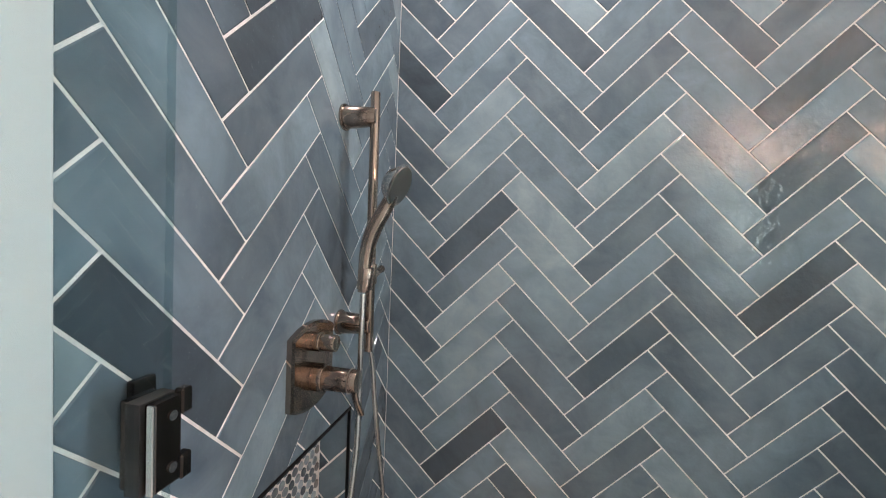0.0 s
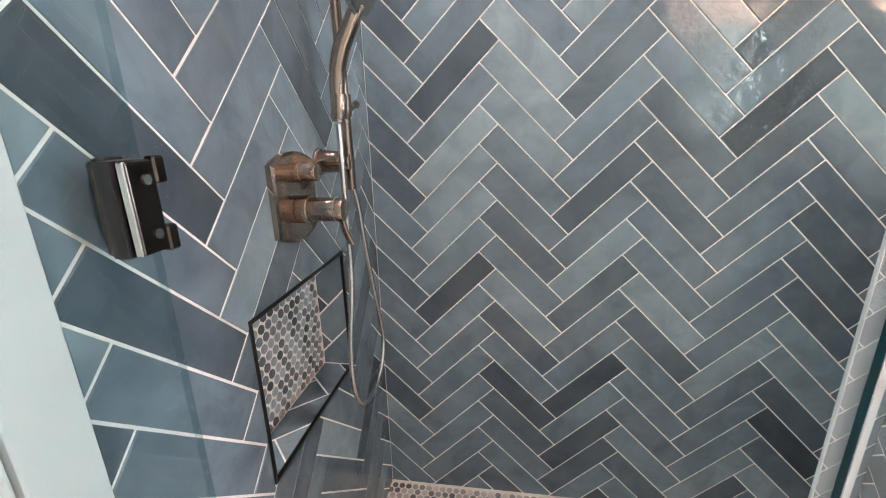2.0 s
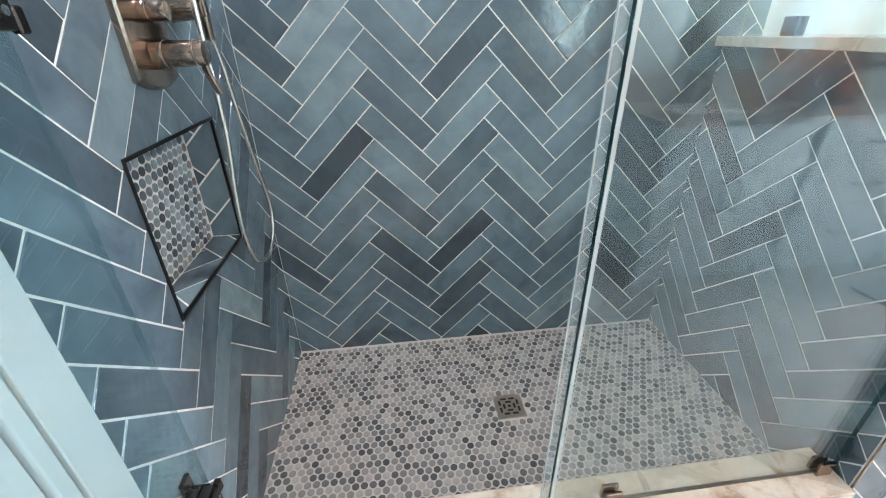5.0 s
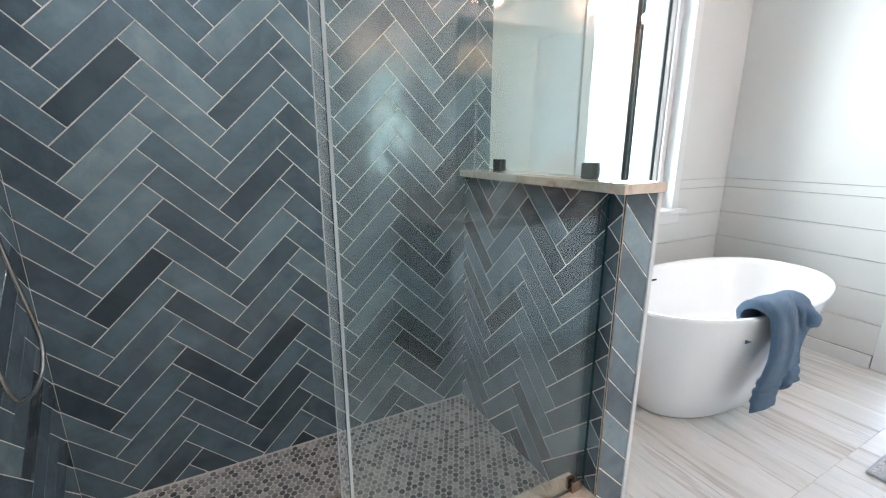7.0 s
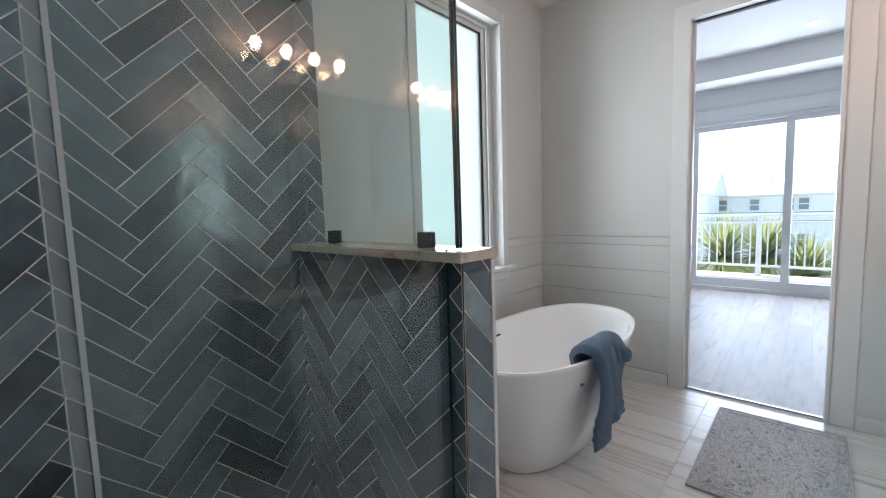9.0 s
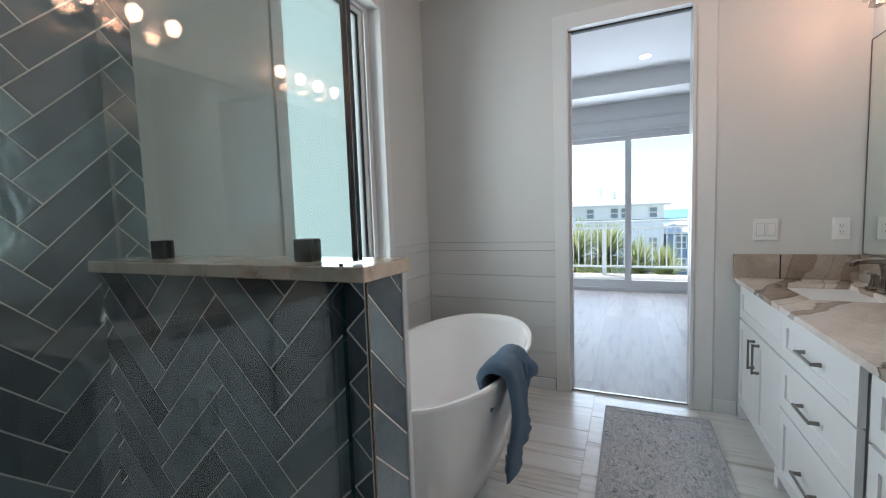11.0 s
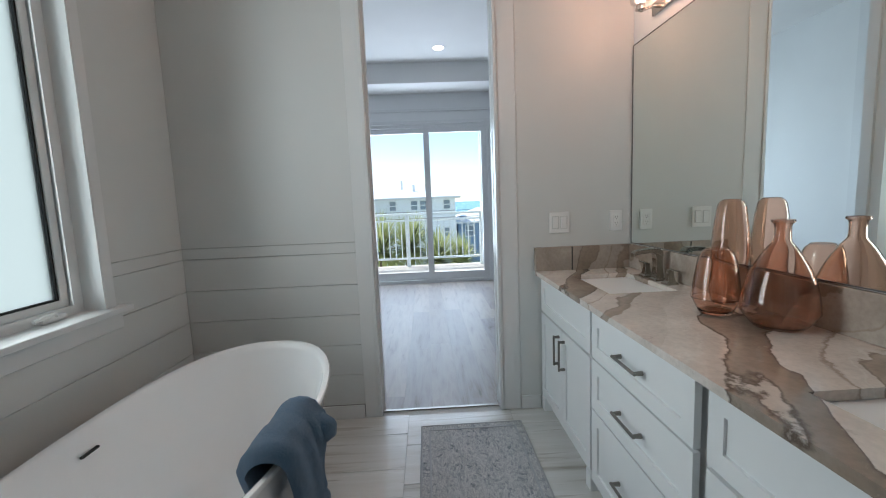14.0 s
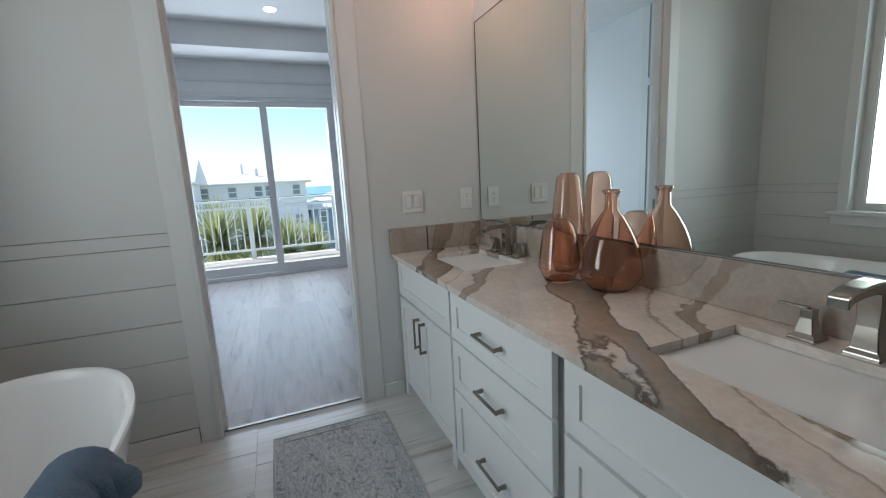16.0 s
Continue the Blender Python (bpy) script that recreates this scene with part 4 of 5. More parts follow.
def shaker(x0, x1, z0, z1, y, parent, name, rail=0.052):
    """A five-piece front: frame proud, panel sunk."""
    bm = cells(x0, x1, z0, z1, [(x0 + rail, x1 - rail, z0 + rail, z1 - rail)], lambda p, q, r, s: box(p, q, y - 0.019, y, r, s))
    ob = part(name, bm, CABINET, parent)
    part("panel", box(x0 + rail - 0.001, x1 - rail + 0.001, y - 0.018, y - 0.008, z0 + rail - 0.001, z1 - rail + 0.001), CABINET, ob)
    return ob


def pull(cx, cz, y, parent, upright):
    h = 0.078
    a, b = ((0, 0, -h), (0, 0, h)) if upright else ((-h, 0, 0), (h, 0, 0))
    P = Vector((cx, y + 0.028, cz))
    bm = cyl(P + Vector(a), P + Vector(b), 0.0055, None, 8, 0.001)
    ob = part("pull", bm, PEWTER, parent, "dark pewter bar pull")
    for s in (-1, 1):
        q = Vector((cx, y, cz)) + (Vector((0, 0, s * (h - 0.008))) if upright else Vector((s * (h - 0.008), 0, 0)))
        part("post", cyl(q, q + Vector((0, 0.028, 0)), 0.0085, 0.006, 8), PEWTER, ob)


FRONT = -0.741


def carcass(name, x0, x1, label):
    ob = thing(name, label, "vanity cabinet", ((x0 + x1) / 2, -1.0, 0), "vanity cabinets")
    part("body", box(x0 + 0.0008, x1 - 0.0008, -1.278, FRONT - 0.021, 0.085, 0.8095, 0.0008), CABINET, ob)
    part("toe_kick", box(x0 + 0.001, x1 - 0.001, -1.27, -0.79, 0.0, 0.085), CABINET, ob)
    return ob


for x0, x1 in ((2.695, 3.438), (1.26, 2.008)):
    cab = carcass("sink_cabinet", x0, x1, "white painted shaker sink cabinet with two doors")
    shaker(x0 + 0.012, x1 - 0.012, 0.605, 0.800, FRONT, cab, "false_drawer")
    mid = (x0 + x1) / 2
    d1 = shaker(x0 + 0.012, mid - 0.002, 0.095, 0.592, FRONT, cab, "door")
    d2 = shaker(mid + 0.002, x1 - 0.012, 0.095, 0.592, FRONT, cab, "door")
    pull(mid - 0.04, 0.478, FRONT, d1, True)
    pull(mid + 0.04, 0.478, FRONT, d2, True)
    for x in (x0 + 0.03, x1 - 0.03):
        part("foot", box(x - 0.025, x + 0.025, -0.79, -0.74, 0.0, 0.085, 0.003), CABINET, cab)
bank = carcass("drawer_cabinet", 2.01, 2.693, "white painted shaker cabinet with three drawers")
for z0, z1 in ((0.620, 0.806), (0.408, 0.612), (0.095, 0.400)):
    d = shaker(2.026, 2.655, z0, z1, FRONT + 0.014, bank, "drawer")
    pull(2.341, (z0 + z1) / 2, FRONT + 0.014, d, False)

SINKS = ((2.80, 3.26), (1.415, 1.875))
SY = (-1.165, -0.865)
counter = thing("vanity_countertop", "cream quartz countertop with broad brown veins and backsplash", "countertop", (2.35, -1.0, 0.8))
part("top", cells(1.235, 3.4395, -1.2795, -0.712, [(*s, *SY) for s in SINKS], lambda p, q, r, s: box(p, q, r, s, 0.811, 0.835)), QUARTZ, counter)
part("backsplash", box(1.235, 3.4395, -1.2795, -1.258, 0.8355, 0.973, 0.002), QUARTZ_SPLASH, counter)
part("side_splash", box(3.419, 3.4395, -1.2575, -0.705, 0.8355, 0.973, 0.002), QUARTZ_SPLASH, counter)
part("dark_vein", box(3.4183, 3.4195, -0.926, -0.919, 0.836, 0.9715), SLOT, counter, "thin dark vein in the side splash")

for s0, s1 in SINKS:
    sink = thing("undermount_sink", "white rectangular undermount porcelain sink", "sink", ((s0 + s1) / 2, -1.015, 0.68), "vanity sinks")
    bm = bmesh.new()
    rows = []
    for inset, z, p in ((-0.012, 0.8105, 8), (-0.004, 0.808, 8), (0.004, 0.78, 7), (0.03, 0.72, 5), (0.07, 0.69, 4), (0.12, 0.682, 3)):
        rows.append(oval(bm, (s0 + s1) / 2, (SY[0] + SY[1]) / 2, (s1 - s0) / 2 - inset, (SY[1] - SY[0]) / 2 - inset * 0.8, z, 64, p))
    for a, b in zip(rows, rows[1:]):
        for k in range(64):
            bm.faces.new((a[k], a[(k + 1) % 64], b[(k + 1) % 64], b[k]))
    bm.faces.new(rows[-1])
    bmesh.ops.recalc_face_normals(bm, faces=bm.faces)
    for f in bm.faces:
        f.normal_flip()
    part("basin", bm, PORCELAIN, sink, smooth=60)
    part("drain_ring", cyl(((s0 + s1) / 2, -1.03, 0.681), ((s0 + s1) / 2, -1.03, 0.685), 0.028, None, 28, 0.001), NICKEL, sink)
    # faucet
    xc = (s0 + s1) / 2
    fa_ = thing("sink_faucet", "brushed pewter widespread sink faucet with two lever handles", "faucet", (xc, -1.2, 0.835), "sink faucets")
    bm = bmesh.new()
    rings = []
    for w, d, y, z in ((0.031, 0.028, -1.205, 0.8352), (0.03, 0.027, -1.205, 0.842), (0.023, 0.020, -1.205, 0.85), (0.018, 0.016, -1.205, 0.90), (0.019, 0.017, -1.203, 0.945), (0.02, 0.02, -1.2, 0.97)):
        rings.append([bm.verts.new((xc + sx * w, y + sy * d, z)) for sx, sy in ((-1, -1), (1, -1), (1, 1), (-1, 1))])
    for a, b in zip(rings, rings[1:]):
        for k in range(4):
            bm.faces.new((a[k], a[(k + 1) % 4], b[(k + 1) % 4], b[k]))
    bm.faces.new(rings[-1])
    bmesh.ops.bevel(bm, geom=bm.edges[:], offset=0.002, segments=2, affect="EDGES", profile=0.5)
    bmesh.ops.recalc_face_normals(bm, faces=bm.faces)
    part("body", bm, FAUCET, fa_)
    bm = bmesh.new()
    rings = []
    for y, z, w, h in ((-1.222, 0.962, 0.021, 0.014), (-1.205, 0.978, 0.021, 0.015), (-1.17, 0.983, 0.02, 0.011), (-1.12, 0.980, 0.019, 0.010), (-1.09, 0.974, 0.018, 0.010), (-1.078, 0.964, 0.018, 0.012)):
        rings.append([bm.verts.new((xc + sx * w, y, z + sz * h)) for sx, sz in ((-1, -1), (1, -1), (1, 1), (-1, 1))])
    for a, b in zip(rings, rings[1:]):
        for k in range(4):
            bm.faces.new((a[k], a[(k + 1) % 4], b[(k + 1) % 4], b[k]))
    bm.faces.new(rings[0][::-1])
    bm.faces.new(rings[-1])
    bmesh.ops.bevel(bm, geom=bm.edges[:], offset=0.003, segments=2, affect="EDGES", profile=0.5)
    bmesh.ops.recalc_face_normals(bm, faces=bm.faces)
    part("spout", bm, FAUCET, fa_)
    for sx in (-1, 1):
        hx = xc + sx * 0.102
        bm = bmesh.new()
        rings = []
        for w, z in ((0.027, 0.8352), (0.027, 0.842), (0.018, 0.852), (0.012, 0.885), (0.012, 0.905)):
            rings.append([bm.verts.new((hx + a * w, -1.205 + b * w, z)) for a, b in ((-1, -1), (1, -1), (1, 1), (-1, 1))])
        for a, b in zip(rings, rings[1:]):
            for k in range(4):
                bm.faces.new((a[k], a[(k + 1) % 4], b[(k + 1) % 4], b[k]))
        bm.faces.new(rings[-1])
        bmesh.ops.bevel(bm, geom=bm.edges[:], offset=0.0018, segments=2, affect="EDGES", profile=0.5)
        bmesh.ops.recalc_face_normals(bm, faces=bm.faces)
        hd = part("handle", bm, FAUCET, fa_)
        part("lever", box(min(hx, hx + sx * 0.062), max(hx, hx + sx * 0.062), -1.213, -1.197, 0.902, 0.909, 0.003, 2), FAUCET, hd)

mirror = thing("vanity_mirror", "large frameless wall mirror above the double vanity", "mirror", (2.35, -1.276, 0.978))
part("glass", box(1.604, 3.428, -1.2795, -1.2735, 0.980, 2.066), MIRROR, mirror)
for b in ((1.60, 1.604, 0.976, 2.07), (3.428, 3.432, 0.976, 2.07), (1.604, 3.428, 0.976, 0.980), (1.604, 3.428, 2.066, 2.07)):
    part("edge_strip", box(b[0], b[1], -1.2798, -1.2715, b[2], b[3]), STEEL_EDGE, mirror)

# vases
VASES = {
    "short_vase": ("squat faceted amber-pink glass vase on the countertop", (2.458, -1.085, 0.8355),
                   [(0.0, 0.004), (0.045, 0.0), (0.052, 0.004), (0.074, 0.052), (0.076, 0.062), (0.062, 0.165), (0.052, 0.205), (0.038, 0.222), (0.036, 0.224)]),
    "bottle_vase": ("round-shouldered amber-pink glass bottle vase on the countertop", (2.28, -1.156, 0.8355),
                    [(0.0, 0.004), (0.058, 0.0), (0.068, 0.004), (0.096, 0.042), (0.100, 0.062), (0.092, 0.12), (0.073, 0.18), (0.044, 0.235), (0.025, 0.262), (0.022, 0.275), (0.022, 0.312), (0.030, 0.322), (0.030, 0.326)]),
    "tall_vase": ("tall waisted amber-pink glass vase beside the mirror", (2.548, -1.198, 0.8355),
                  [(0.0, 0.004), (0.042, 0.0), (0.05, 0.004), (0.063, 0.04), (0.064, 0.08), (0.058, 0.15), (0.062, 0.2), (0.056, 0.28), (0.047, 0.355), (0.040, 0.378), (0.030, 0.386)]),
}
for nm, (lab, c, prof) in VASES.items():
    P = [Vector((r, 0, z)) for r, z in prof]
    outer = [(0.0, prof[0][1])] + [(max(p.x, 0), p.z) for p in spline(P[1:], 5)]
    inner = [(max(r - 0.004, 0.001), max(z, 0.009) if r > 0.02 else z) for r, z in outer[1:]][::-1]
    vs = thing(nm, lab, "vase", c, "amber glass vases")
    part("glass_body", lathe(outer + inner + [(0.0, 0.009)], c, 48), AMBER, vs, smooth=50)
    rim = prof[-1]
    lip = [(rim[0] - 0.003 + 0.0028 * math.cos(k * math.pi / 4), rim[1] + 0.001 + 0.0028 * math.sin(k * math.pi / 4)) for k in range(9)]
    part("lip", lathe(lip, c, 48), AMBER, vs, smooth=80)


def plate(name, label, category, y0, y1, z0, z1, kind):
    ob = thing(name, label, category, (3.44, (y0 + y1) / 2, z0))
    part("cover_plate", box(3.431, 3.4398, y0, y1, z0, z1, 0.003, 2), PLASTIC, ob)
    zc, yc = (z0 + z1) / 2, (y0 + y1) / 2
    if kind == "switch":
        for s in (-1, 1):
            part("rocker_gap", box(3.4304, 3.4312, yc + s * 0.024 - 0.0195, yc + s * 0.024 + 0.0195, zc - 0.0365, zc + 0.0365), ROCKER_GAP, ob)
            part("rocker", box(3.4265, 3.4315, yc + s * 0.024 - 0.016, yc + s * 0.024 + 0.016, zc - 0.033, zc + 0.033, 0.0015), PLASTIC, ob)
            for t in (-1, 1):
                part("screw", cyl((3.4300, yc + s * 0.024, zc + t * 0.048), (3.4312, yc + s * 0.024, zc + t * 0.048), 0.003), PLASTIC, ob)
    else:
        face = part("receptacle", box(3.4275, 3.4315, yc - 0.017, yc + 0.017, zc - 0.034, zc + 0.034, 0.0015), PLASTIC, ob)
        for t in (-1, 1):
            for s in (-1, 1):
                part("slot", box(3.4270, 3.4280, yc + s * 0.006 - 0.001, yc + s * 0.006 + 0.001, zc + t * 0.017 - 0.001, zc + t * 0.017 + 0.007), SLOT, face)
            part("slot", cyl((3.4270, yc, zc + t * 0.017 - 0.008), (3.4280, yc, zc + t * 0.017 - 0.008), 0.0025, None, 10), SLOT, face)


plate("light_switch", "white double rocker light switch on the wall", "light switch", -0.912, -0.797, 1.052, 1.172, "switch")
plate("wall_outlet", "white duplex electrical outlet above the backsplash", "outlet", -1.22, -1.148, 1.052, 1.17, "outlet")

# vanity lamps above the mirror, bulbs upright in clear shades
for x0 in (1.41, 2.64):
    lamp = thing("vanity_light", "four-bulb vanity light bar with clear upright glass shades", "wall lamp", (x0 + 0.27, -1.28, 2.1), "vanity lights")
    part("back_bar", box(x0 - 0.05, x0 + 0.59, -1.2795, -1.262, 2.135, 2.195, 0.004, 2), NICKEL, lamp)
    for k in range(4):
        x = x0 + 0.18 * k
        arm = part("arm", tube(spline([(x, -1.262, 2.165), (x, -1.22, 2.158), (x, -1.185, 2.145), (x, -1.18, 2.152)], 5), 0.008, 10), NICKEL, lamp, smooth=50)
        part("socket", cyl((x, -1.18, 2.148), (x, -1.18, 2.178), 0.024, 0.018, 20, 0.002), NICKEL, arm, smooth=40)
        part("bulb", lathe([(0.0, -0.034), (0.013, -0.03), (0.020, -0.014), (0.029, 0.008), (0.030, 0.024), (0.022, 0.042), (0.010, 0.050), (0.0, 0.052)], (x, -1.18, 2.208), 20), BULB, lamp, "warm glowing bulb", smooth=60)
        part("shade", lathe([(0.018, 0.0), (0.044, 0.006), (0.050, 0.03), (0.054, 0.125), (0.052, 0.125), (0.048, 0.031), (0.042, 0.009), (0.018, 0.003)], (x, -1.18, 2.176), 28), SHADE, lamp, "clear glass shade", smooth=50)

# ---- next room ----
BX = 7.45
room_floor = setting("bedroom_floor", box(3.561, BX + 0.02, -2.6, 1.95, -0.12, -0.003), PLANK, "bedroom floor of pale greyed wood planks", "floor")
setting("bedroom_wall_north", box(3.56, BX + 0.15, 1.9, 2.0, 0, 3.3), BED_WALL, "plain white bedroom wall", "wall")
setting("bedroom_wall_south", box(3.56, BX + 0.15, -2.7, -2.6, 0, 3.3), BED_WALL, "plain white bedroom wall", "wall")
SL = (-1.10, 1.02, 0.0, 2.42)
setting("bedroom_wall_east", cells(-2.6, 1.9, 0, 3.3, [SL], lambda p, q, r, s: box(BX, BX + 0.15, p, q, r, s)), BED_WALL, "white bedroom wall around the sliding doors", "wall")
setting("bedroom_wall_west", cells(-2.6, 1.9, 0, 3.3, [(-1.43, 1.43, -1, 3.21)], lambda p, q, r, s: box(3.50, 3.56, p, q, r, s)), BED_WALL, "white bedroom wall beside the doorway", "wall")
setting("bedroom_ceiling", box(3.45, BX + 0.15, -2.7, 2.0, 3.12, 3.3), CEILING, "white bedroom ceiling", "ceiling")
soffit = setting("bedroom_soffit", box(6.88, BX, -2.6, 1.9, 2.86, 3.12), CEILING, "dropped white soffit along the bedroom ceiling", "ceiling")
part("crown_trim", box(BX - 0.02, BX, -2.6, 1.9, 2.60, 2.64, 0.002), TRIM, soffit)
part("crown_trim", box(BX - 0.03, BX, -2.6, 1.9, 2.42, 2.47, 0.002), TRIM, soffit)
trim_2 = thing("trim_2", "flat white vertical batten on the bedroom wall", "trim", (5.2, 1.9, 0), kind="structure")
part("batten", box(5.1, 5.2, 1.885, 1.9, 0, 3.1, 0.002), TRIM, trim_2)
part("batten", box(4.2, 5.1, 1.885, 1.9, 2.2, 2.3, 0.002), TRIM, trim_2)

can = thing("ceiling_downlight", "round recessed ceiling downlight switched on", "downlight", (6.36, -0.33, 3.12))
part("trim_ring", lathe([(0.062, 0.0), (0.08, -0.004), (0.082, 0.0)], (6.36, -0.33, 3.1195), 32), TRIM, can)
part("lens", cyl((6.36, -0.33, 3.113), (6.36, -0.33, 3.1185), 0.062, None, 32), DOWNLIGHT, can)

slider_door = thing("sliding_glass_door", "white framed sliding glass doors to a balcony", "sliding door", (BX, 0, 0))
y0, y1, _, z1 = SL
part("outer_frame", cells(y0, y1, 0.0, z1, [(y0 + 0.04, y1 - 0.04, 0.05, z1 - 0.05)], lambda p, q, r, s: box(BX + 0.005, BX + 0.12, p, q, r, s)), TRIM, slider_door)
for k, (a, b, dx) in enumerate(((y0 + 0.04, -0.10, 0.03), (-0.19, y1 - 0.04, 0.07))):
    leaf = part("door_leaf", cells(a, b, 0.05, z1 - 0.05, [(a + 0.085, b - 0.085, 0.165, z1 - 0.12)], lambda p, q, r, s: box(BX + dx, BX + dx + 0.035, p, q, r, s)), TRIM, slider_door)
    pn = part("pane", box(BX + dx + 0.015, BX + dx + 0.02, a + 0.08, b - 0.08, 0.16, z1 - 0.115), PANE, leaf)
    pn.visible_shadow = False

# ---- balcony and the view ----


def outdoor(name, c1, c2, scale, rough=0.8):
    m = Mat(name, c1, rough)
    v = m.coords()
    m.color(m.mix(m.noise(v, scale, 5, 0.6), c1, c2))
    m.bump(m.noise(v, scale * 8, 3), 0.2, 0.01)
    return m.m


DECK = outdoor("pale_deck", (0.50, 0.45, 0.41), (0.60, 0.55, 0.5), 6)
RAILING = outdoor("white_railing", (0.76, 0.78, 0.78), (0.8, 0.82, 0.82), 4, 0.4)
SAND = outdoor("sandy_ground", (0.55, 0.52, 0.44), (0.34, 0.38, 0.24), 0.12)
STUCCO = outdoor("white_siding", (0.86, 0.88, 0.89), (0.9, 0.91, 0.92), 0.8)
ROOF = outdoor("white_metal_roof", (0.72, 0.72, 0.70), (0.8, 0.8, 0.78), 0.6, 0.5)
BLUE_SIDING = outdoor("blue_grey_siding", (0.24, 0.34, 0.47), (0.29, 0.39, 0.52), 0.8)
WINDOW_DARK = Mat("dark_window_glass", (0.24, 0.29, 0.34), 0.1).m
WIRE = Mat("black_cable", (0.03, 0.03, 0.03), 0.6).m
SEA = Mat("turquoise_sea", (0.05, 0.30, 0.36), 0.25)
SEA.color(SEA.mix(SEA.noise(SEA.coords(0.004, 0.02, 1), 6, 4), (0.05, 0.33, 0.38), (0.025, 0.17, 0.30)))
SEA.bump(SEA.noise(SEA.coords(), 0.6, 3), 0.3, 0.2)
SEA = SEA.m
LEAF = Mat("yucca_leaf", rough=0.5)
LEAF.color(LEAF.ramp(LEAF.n("ShaderNodeNewGeometry").outputs["Random Per Island"], [(0.0, (0.2, 0.26, 0.08)), (0.5, (0.36, 0.40, 0.15)), (0.85, (0.52, 0.5, 0.22)), (1.0, (0.58, 0.52, 0.28))]))
_tl = LEAF.n("ShaderNodeBsdfTranslucent")
_tl.inputs[0].default_value = (0.42, 0.45, 0.22, 1)
_mx = LEAF.t.nodes.new("ShaderNodeMixShader")
_mx.inputs[0].default_value = 0.5
LEAF.l(LEAF.b.outputs[0], _mx.inputs[1])
LEAF.l(_tl.outputs[0], _mx.inputs[2])
LEAF.l(_mx.outputs[0], LEAF.t.nodes["Material Output"].inputs[0])
LEAF = LEAF.m
BARK = outdoor("palm_bark", (0.16, 0.12, 0.08), (0.24, 0.19, 0.13), 14)

deck = thing("balcony_deck", "pale boarded balcony deck outside the sliding doors", "deck", (8.5, 0, -0.06), kind="structure")
x = BX + 0.152
while x < 9.62:
    part("board", box(x, x + 0.136, -2.6, 3.2, -0.09, -0.05, 0.004), DECK, deck)
    x += 0.142
rail = thing("balcony_railing", "white balcony railing with slim square balusters", "railing", (9.55, 0, -0.05))
part("top_rail", box(9.51, 9.60, -2.55, 3.15, 1.0, 1.045, 0.005), RAILING, rail)
part("upper_rail", box(9.53, 9.58, -2.55, 3.15, 0.88, 0.92, 0.004), RAILING, rail)
part("bottom_rail", box(9.53, 9.58, -2.55, 3.15, 0.10, 0.14, 0.004), RAILING, rail)
bal = mesh_of("baluster", box(-0.011, 0.011, -0.011, 0.011, 0.14, 0.88), RAILING)
y = -2.45
while y < 3.1:
    ob = new("baluster", bal)
    ob.parent = rail
    ob.location = Vector((9.555, y, 0)) - rail.location
    y += 0.125
for y in (-2.5, -1.22, 0.30, 1.8, 3.1):
    part("post", box(9.515, 9.595, y - 0.04, y + 0.04, -0.05, 1.0, 0.003), RAILING, rail)
# roof slab out of view, added to block direct sun from the bedroom floor
setting("unseen_balcony_roof", box(BX + 0.15, 9.75, -2.8, 3.3, 2.95, 3.2), RAILING, "unseen white balcony roof added to keep sun out of the bedroom", "ceiling")
column = thing("balcony_column", "white square balcony column", "column", (9.5, -1.30, -0.05))
part("shaft", box(9.42, 9.62, -1.42, -1.22, -0.05, 2.95, 0.006), RAILING, column)

ground = setting("ground", box(-60, 230, -400, 400, -6.4, -6.0), SAND, "sandy ground with low scrub", "ground")
water = setting("water", box(225, 4500, -3000, 3000, -6.6, -6.2), SEA, "turquoise sea reaching the horizon", "sea")


def far_house(name, label, x, yl, yr, depth, zbase, eave, ridge, wallmat, windows, hip=0.0):
    """A house seen from its west side; windows: (y, z, width, height)."""
    ob = thing(name, label, "house", (x, (yl + yr) / 2, zbase), kind="")
    part("wall", box(x, x + depth, yr, yl, zbase, eave), wallmat, ob)
    bm = bmesh.new()
    o = 0.5
    e = [bm.verts.new(p) for p in ((x - o, yr - o, eave), (x - o, yl + o, eave), (x + depth + o, yl + o, eave), (x + depth + o, yr - o, eave))]
    e2 = [bm.verts.new((v.co.x, v.co.y, v.co.z - 0.18)) for v in e]
    r = [bm.verts.new(p) for p in ((x + depth / 2, yr - o + hip, ridge), (x + depth / 2, yl + o - hip, ridge))]
    bm.faces.new((e[0], e[1], r[1], r[0]))
    bm.faces.new((e[2], e[3], r[0], r[1]))
    bm.faces.new((e[3], e[0], r[0]))
    bm.faces.new((e[1], e[2], r[1]))
    for i in range(4):
        bm.faces.new((e[i], e2[i], e2[(i + 1) % 4], e[(i + 1) % 4]))
    bm.faces.new(e2)
    bmesh.ops.recalc_face_normals(bm, faces=bm.faces)
    part("roof", bm, ROOF, ob)
    for wy, wz, ww, wh in windows:
        w = part("window", cells(wy - ww / 2 - 0.1, wy + ww / 2 + 0.1, wz - wh / 2 - 0.1, wz + wh / 2 + 0.1, [(wy - ww / 2, wy + ww / 2, wz - wh / 2, wz + wh / 2)],
                                 lambda p, q, rr, s: box(x - 0.06, x + 0.0, p, q, rr, s)), RAILING, ob)
        part("pane", box(x - 0.03, x - 0.005, wy - ww / 2, wy + ww / 2, wz - wh / 2, wz + wh / 2), WINDOW_DARK, w)
        part("meeting_rail", box(x - 0.05, x - 0.03, wy - ww / 2, wy + ww / 2, wz - 0.04, wz + 0.04), RAILING, w)
    return ob


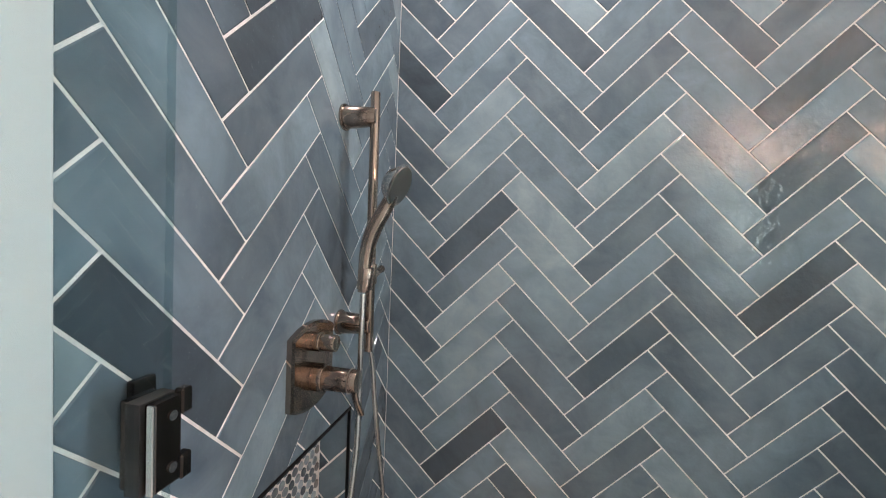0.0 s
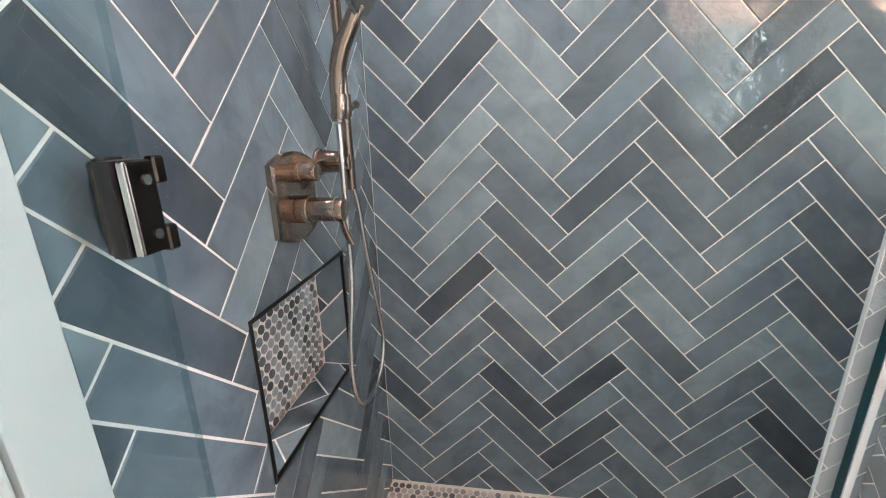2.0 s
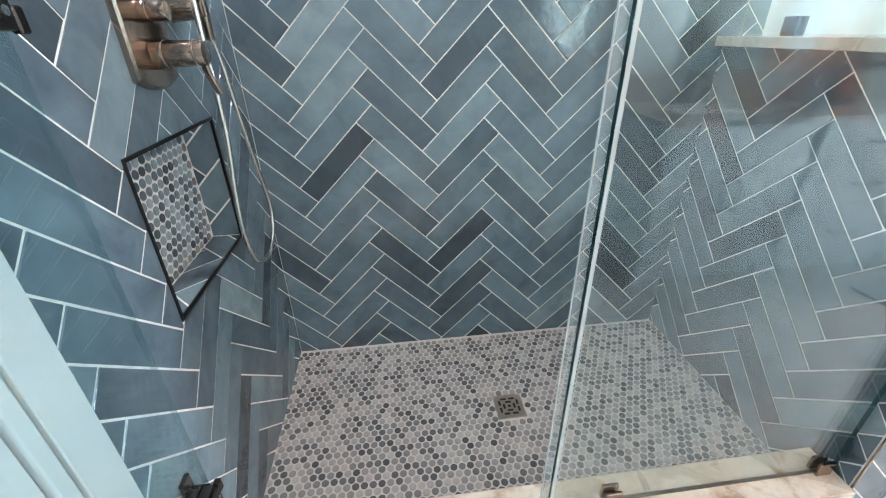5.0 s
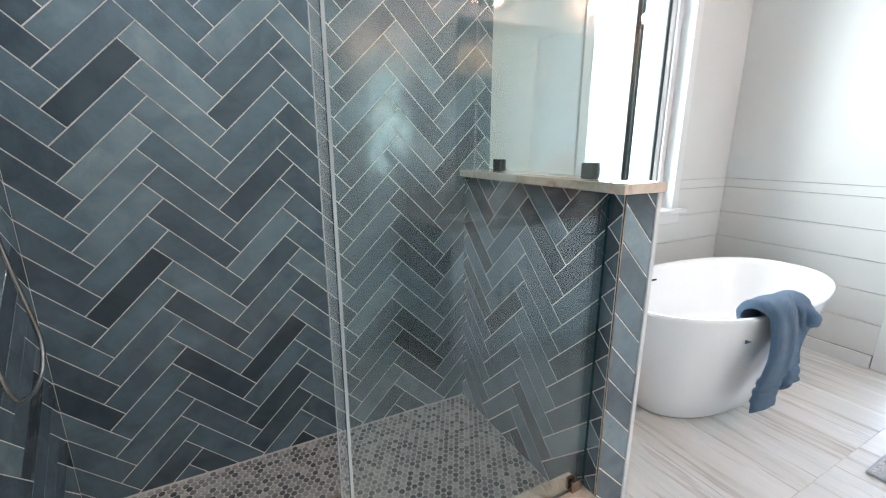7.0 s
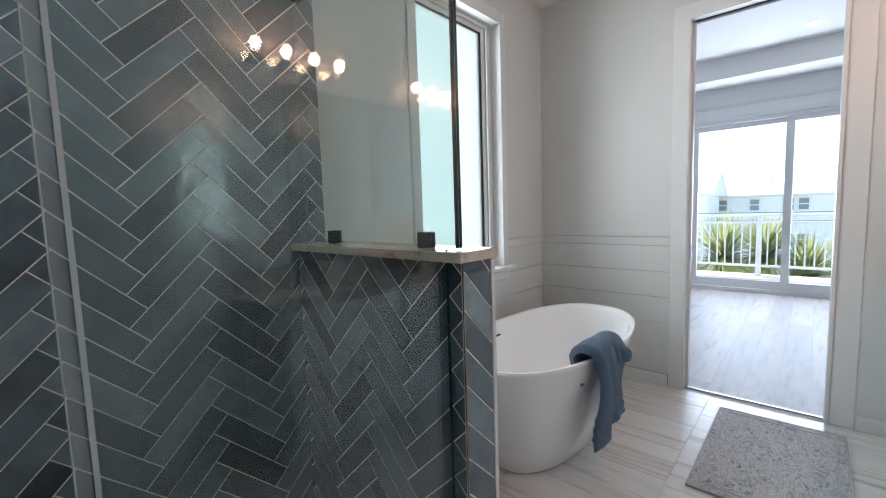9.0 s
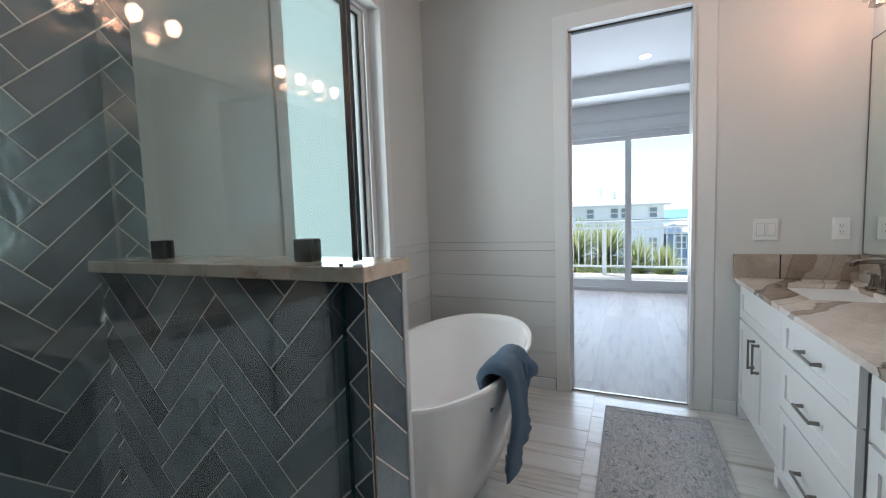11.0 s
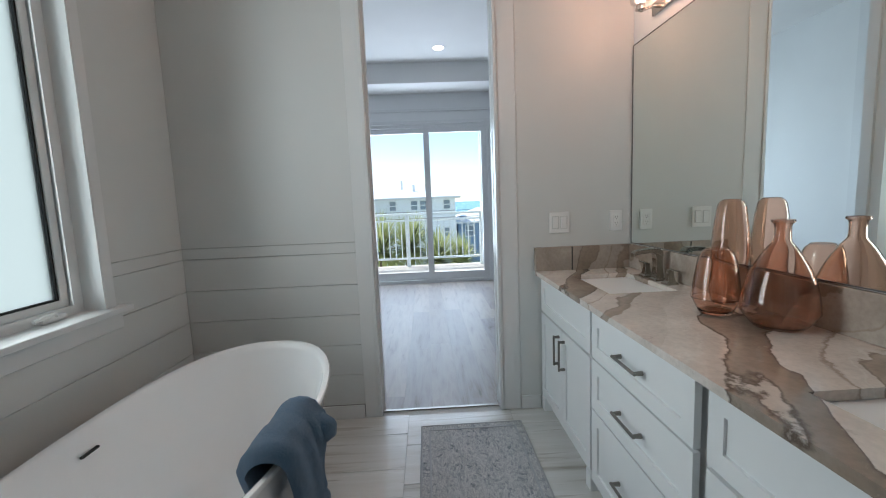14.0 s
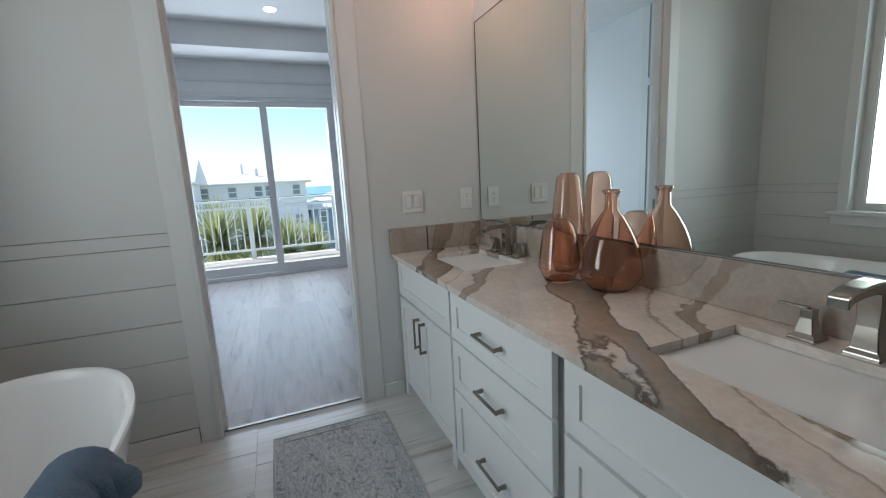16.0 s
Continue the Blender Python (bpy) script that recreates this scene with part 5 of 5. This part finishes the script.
house = far_house("beach_house", "large white beach house with a pale hipped metal roof", 40, 9.5, -2.9, 12, -6, 1.75, 3.3, STUCCO,
                  [(y, z, 0.55, 0.8) for z in (1.0, -1.6) for y in (6.9, 5.0, 2.95, 0.95, 0.1, -2.1)], 4.0)
part("vent_pipe", cyl((43, 2.2, 2.4), (43, 2.2, 3.5), 0.12), RAILING, house)
part("vent_pipe", cyl((42, 1.0, 2.2), (42, 1.0, 3.0), 0.15), RAILING, house)
gable = far_house("gabled_house", "white neighbouring house with a steep gabled roof", 34, 9.2, 5.1, 5, -6, 1.9, 3.6, STUCCO, [(8.0, 0.2, 0.7, 0.9)])
far_house("blue_house", "blue-grey neighbouring house beyond the railing", 46, -3.6, -12.5, 9, -6, -1.0, 0.4, BLUE_SIDING,
          [(y, z, 0.8, 1.1) for z in (-2.0, -4.2) for y in (-4.8, -6.6, -8.4, -10.2)], 3.0)


def yucca(name, x, y, z, size, seed, leaves=420):
    rnd = random.Random(seed)
    ob = thing(name, "spiky yellow-green palm crown beyond the balcony", "palm", (x, y, -6.0), "palms by the balcony")
    part("trunk", tube(spline([(x, y, -6), (x + 0.1, y + 0.05, -3), (x, y, z)], 6), 0.12, 10), BARK, ob, smooth=50)
    bm = bmesh.new()
    for i in range(leaves):
        az, el = rnd.uniform(0, 6.283), rnd.uniform(-0.5, 1.45)
        L = size * rnd.uniform(0.7, 1.1)
        d = Vector((math.cos(az) * math.cos(el), math.sin(az) * math.cos(el), math.sin(el)))
        side = d.cross(Vector((0, 0, 1)))
        side = side.normalized() if side.length > 0.01 else Vector((1, 0, 0))
        w = size * rnd.uniform(0.018, 0.032)
        o = Vector((x, y, z)) + d * 0.08
        prev = None
        for s in range(5):
            t = s / 4
            p = o + d * (L * t) + Vector((0, 0, -0.22 * size * t * t * (1.2 - math.sin(el))))
            ww = w * (1 - t) ** 0.7 + 0.001
            c = [bm.verts.new(p - side * ww), bm.verts.new(p + side * ww)]
            if prev:
                bm.faces.new((prev[0], prev[1], c[1], c[0]))
            prev = c
    part("crown", bm, LEAF, ob)


for i, (x, y, z, s) in enumerate(((11.3, 2.0, 0.0, 1.0), (11.2, 1.05, 0.05, 1.05), (11.6, 0.35, 0.1, 0.95), (11.4, -0.35, -0.25, 0.9), (11.8, -0.95, -0.45, 0.85), (12.0, 2.9, 0.0, 1.1))):
    yucca("palm", x, y, z, s, 20 + i)

for i, (z, y0_) in enumerate(((0.55, 0), (0.9, 0), (6.0, 0))):
    wire = thing("power_line", "thin black overhead power line", "cable", (24, 0, z), group="power lines")
    for k in (0, 20):
        part("pole", cyl((22 + 0.05 * k, -30 + 3 * k, -6.0), (22 + 0.05 * k, -30 + 3 * k, z + 0.4), 0.12, 0.09, 12), BARK, wire)
    part("cable", tube([(22 + 0.05 * k, -30 + 3 * k, z + 0.02 * abs(k - 10) - 0.012 * k) for k in range(21)], 0.012, 6), WIRE, wire)

# unseen ceiling ring, added to go with the shower fill spot
added_downlight = thing("unseen_shower_downlight", "unseen round downlight ring added for the shower fill light", "downlight", (0.03, 0.74, CEIL))
part("trim_ring", lathe([(0.07, 0.0), (0.09, -0.004), (0.092, 0.0)], (0.03, 0.74, CEIL - 0.0005), 32), TRIM, added_downlight)

# ---- floor tiles, planks, mosaic and wall tiles ----
ys = [0.063 + 0.603 * k for k in range(-3, 3)]
for ci, ya in enumerate(ys):
    x = -0.8 + (0.11 if ci % 2 else 0.0)
    while x < 3.44:
        a0_, a1_, b0_, b1_ = max(x, -0.355), min(x + 0.302, 3.44), max(ya, -1.28), min(ya + 0.603, 1.28)
        x += 0.302
        if a1_ - a0_ < 0.02 or b1_ - b0_ < 0.02:
            continue
        if b1_ > 0.3 and a0_ < 1.2:
            b1_ = min(b1_, 0.31) if a0_ < 1.2 and a1_ <= 1.34 else b1_
        if b1_ - b0_ < 0.02:
            continue
        part("floor_tile", box(a0_ + 0.001, a1_ - 0.001, b0_ + 0.001, b1_ - 0.001, -0.006, 0.0, 0.0006), FLOOR_TILE, floor)

rnd = random.Random(4)
y = -2.6
while y < 1.95:
    x = 3.57 - rnd.uniform(0, 1.2)
    while x < BX:
        a0_, a1_ = max(x, 3.512), min(x + 1.22, BX)
        x += 1.22
        if a1_ - a0_ > 0.03:
            part("plank", box(a0_ + 0.0002, a1_ - 0.0002, y + 0.0002, min(y + 0.18, 1.95) - 0.0002, -0.008, 0.0, 0.0003), PLANK, room_floor)
    y += 0.18

hex_rounds(shower_floor, lambda a, b, h: (a, b, 0.0005 + h), -0.365, 1.193, 0.433, 1.199, 0.0258, 0.0109,
           lambda a, b: 0.2 < a < 0.62 and 0.433 < b < 0.86, [(0.366, 0.488, 0.738, 0.860)])
hex_rounds(niche, lambda a, b, h: (-0.442 + h, a, b), n0 + 0.004, n1 - 0.004, m0 + 0.004, m1 - 0.003, 0.0256, 0.0104, lambda a, b: True, stone=PENNY_COOL)

herringbone(wall_shower, lambda a, b, h: (a, 1.2085 - h, b), [(-0.3615, 1.331, 0.0005, CEIL)], -0.192, 1.4766 - 0.268 - 0.0025)
n = NICHE
E0, E1, E2, E3 = n[0] - 0.005, n[1] + 0.005, n[2] - 0.005, n[3] + 0.005
herringbone(wall_west, lambda a, b, h: (-0.370 + h, a, b), [(0.257, E0, 0.0005, CEIL), (E0, E1, E3, CEIL), (E0, E1, 0.0005, E2), (E1, 1.1995, 0.0005, CEIL)], 0.5135, 1.208)
herringbone(niche, lambda a, b, h: (-0.442 + b, a, m0 - 0.0065 + h), [(n0 + 0.003, n1 - 0.003, 0.003, 0.076)], 0.62, 0.02)
herringbone(niche, lambda a, b, h: (-0.442 + a, n1 + 0.0065 - h, b), [(0.003, 0.076, m0 + 0.002, m1 - 0.003)], 0.03, 0.75)
herringbone(niche, lambda a, b, h: (-0.442 + a, n0 - 0.0065 + h, b), [(0.003, 0.076, m0 + 0.002, m1 - 0.003)], 0.03, 0.75)
herringbone(half_wall, lambda a, b, h: (1.2035 - h, -a, b), [(-1.1995, -0.3235, 0.0005, 1.1305)], -0.953, 0.7645)
herringbone(half_wall, lambda a, b, h: (a, 0.3235 - h, b), [(1.20, 1.3265, 0.0005, 1.1305)], 1.201 - 0.2135, 1.106 - 0.2135)
herringbone(curb, lambda a, b, h: (a, 0.3175 - h, b), [(-0.365, 1.188, 0.001, 0.1045)], 0.1, 0.02)
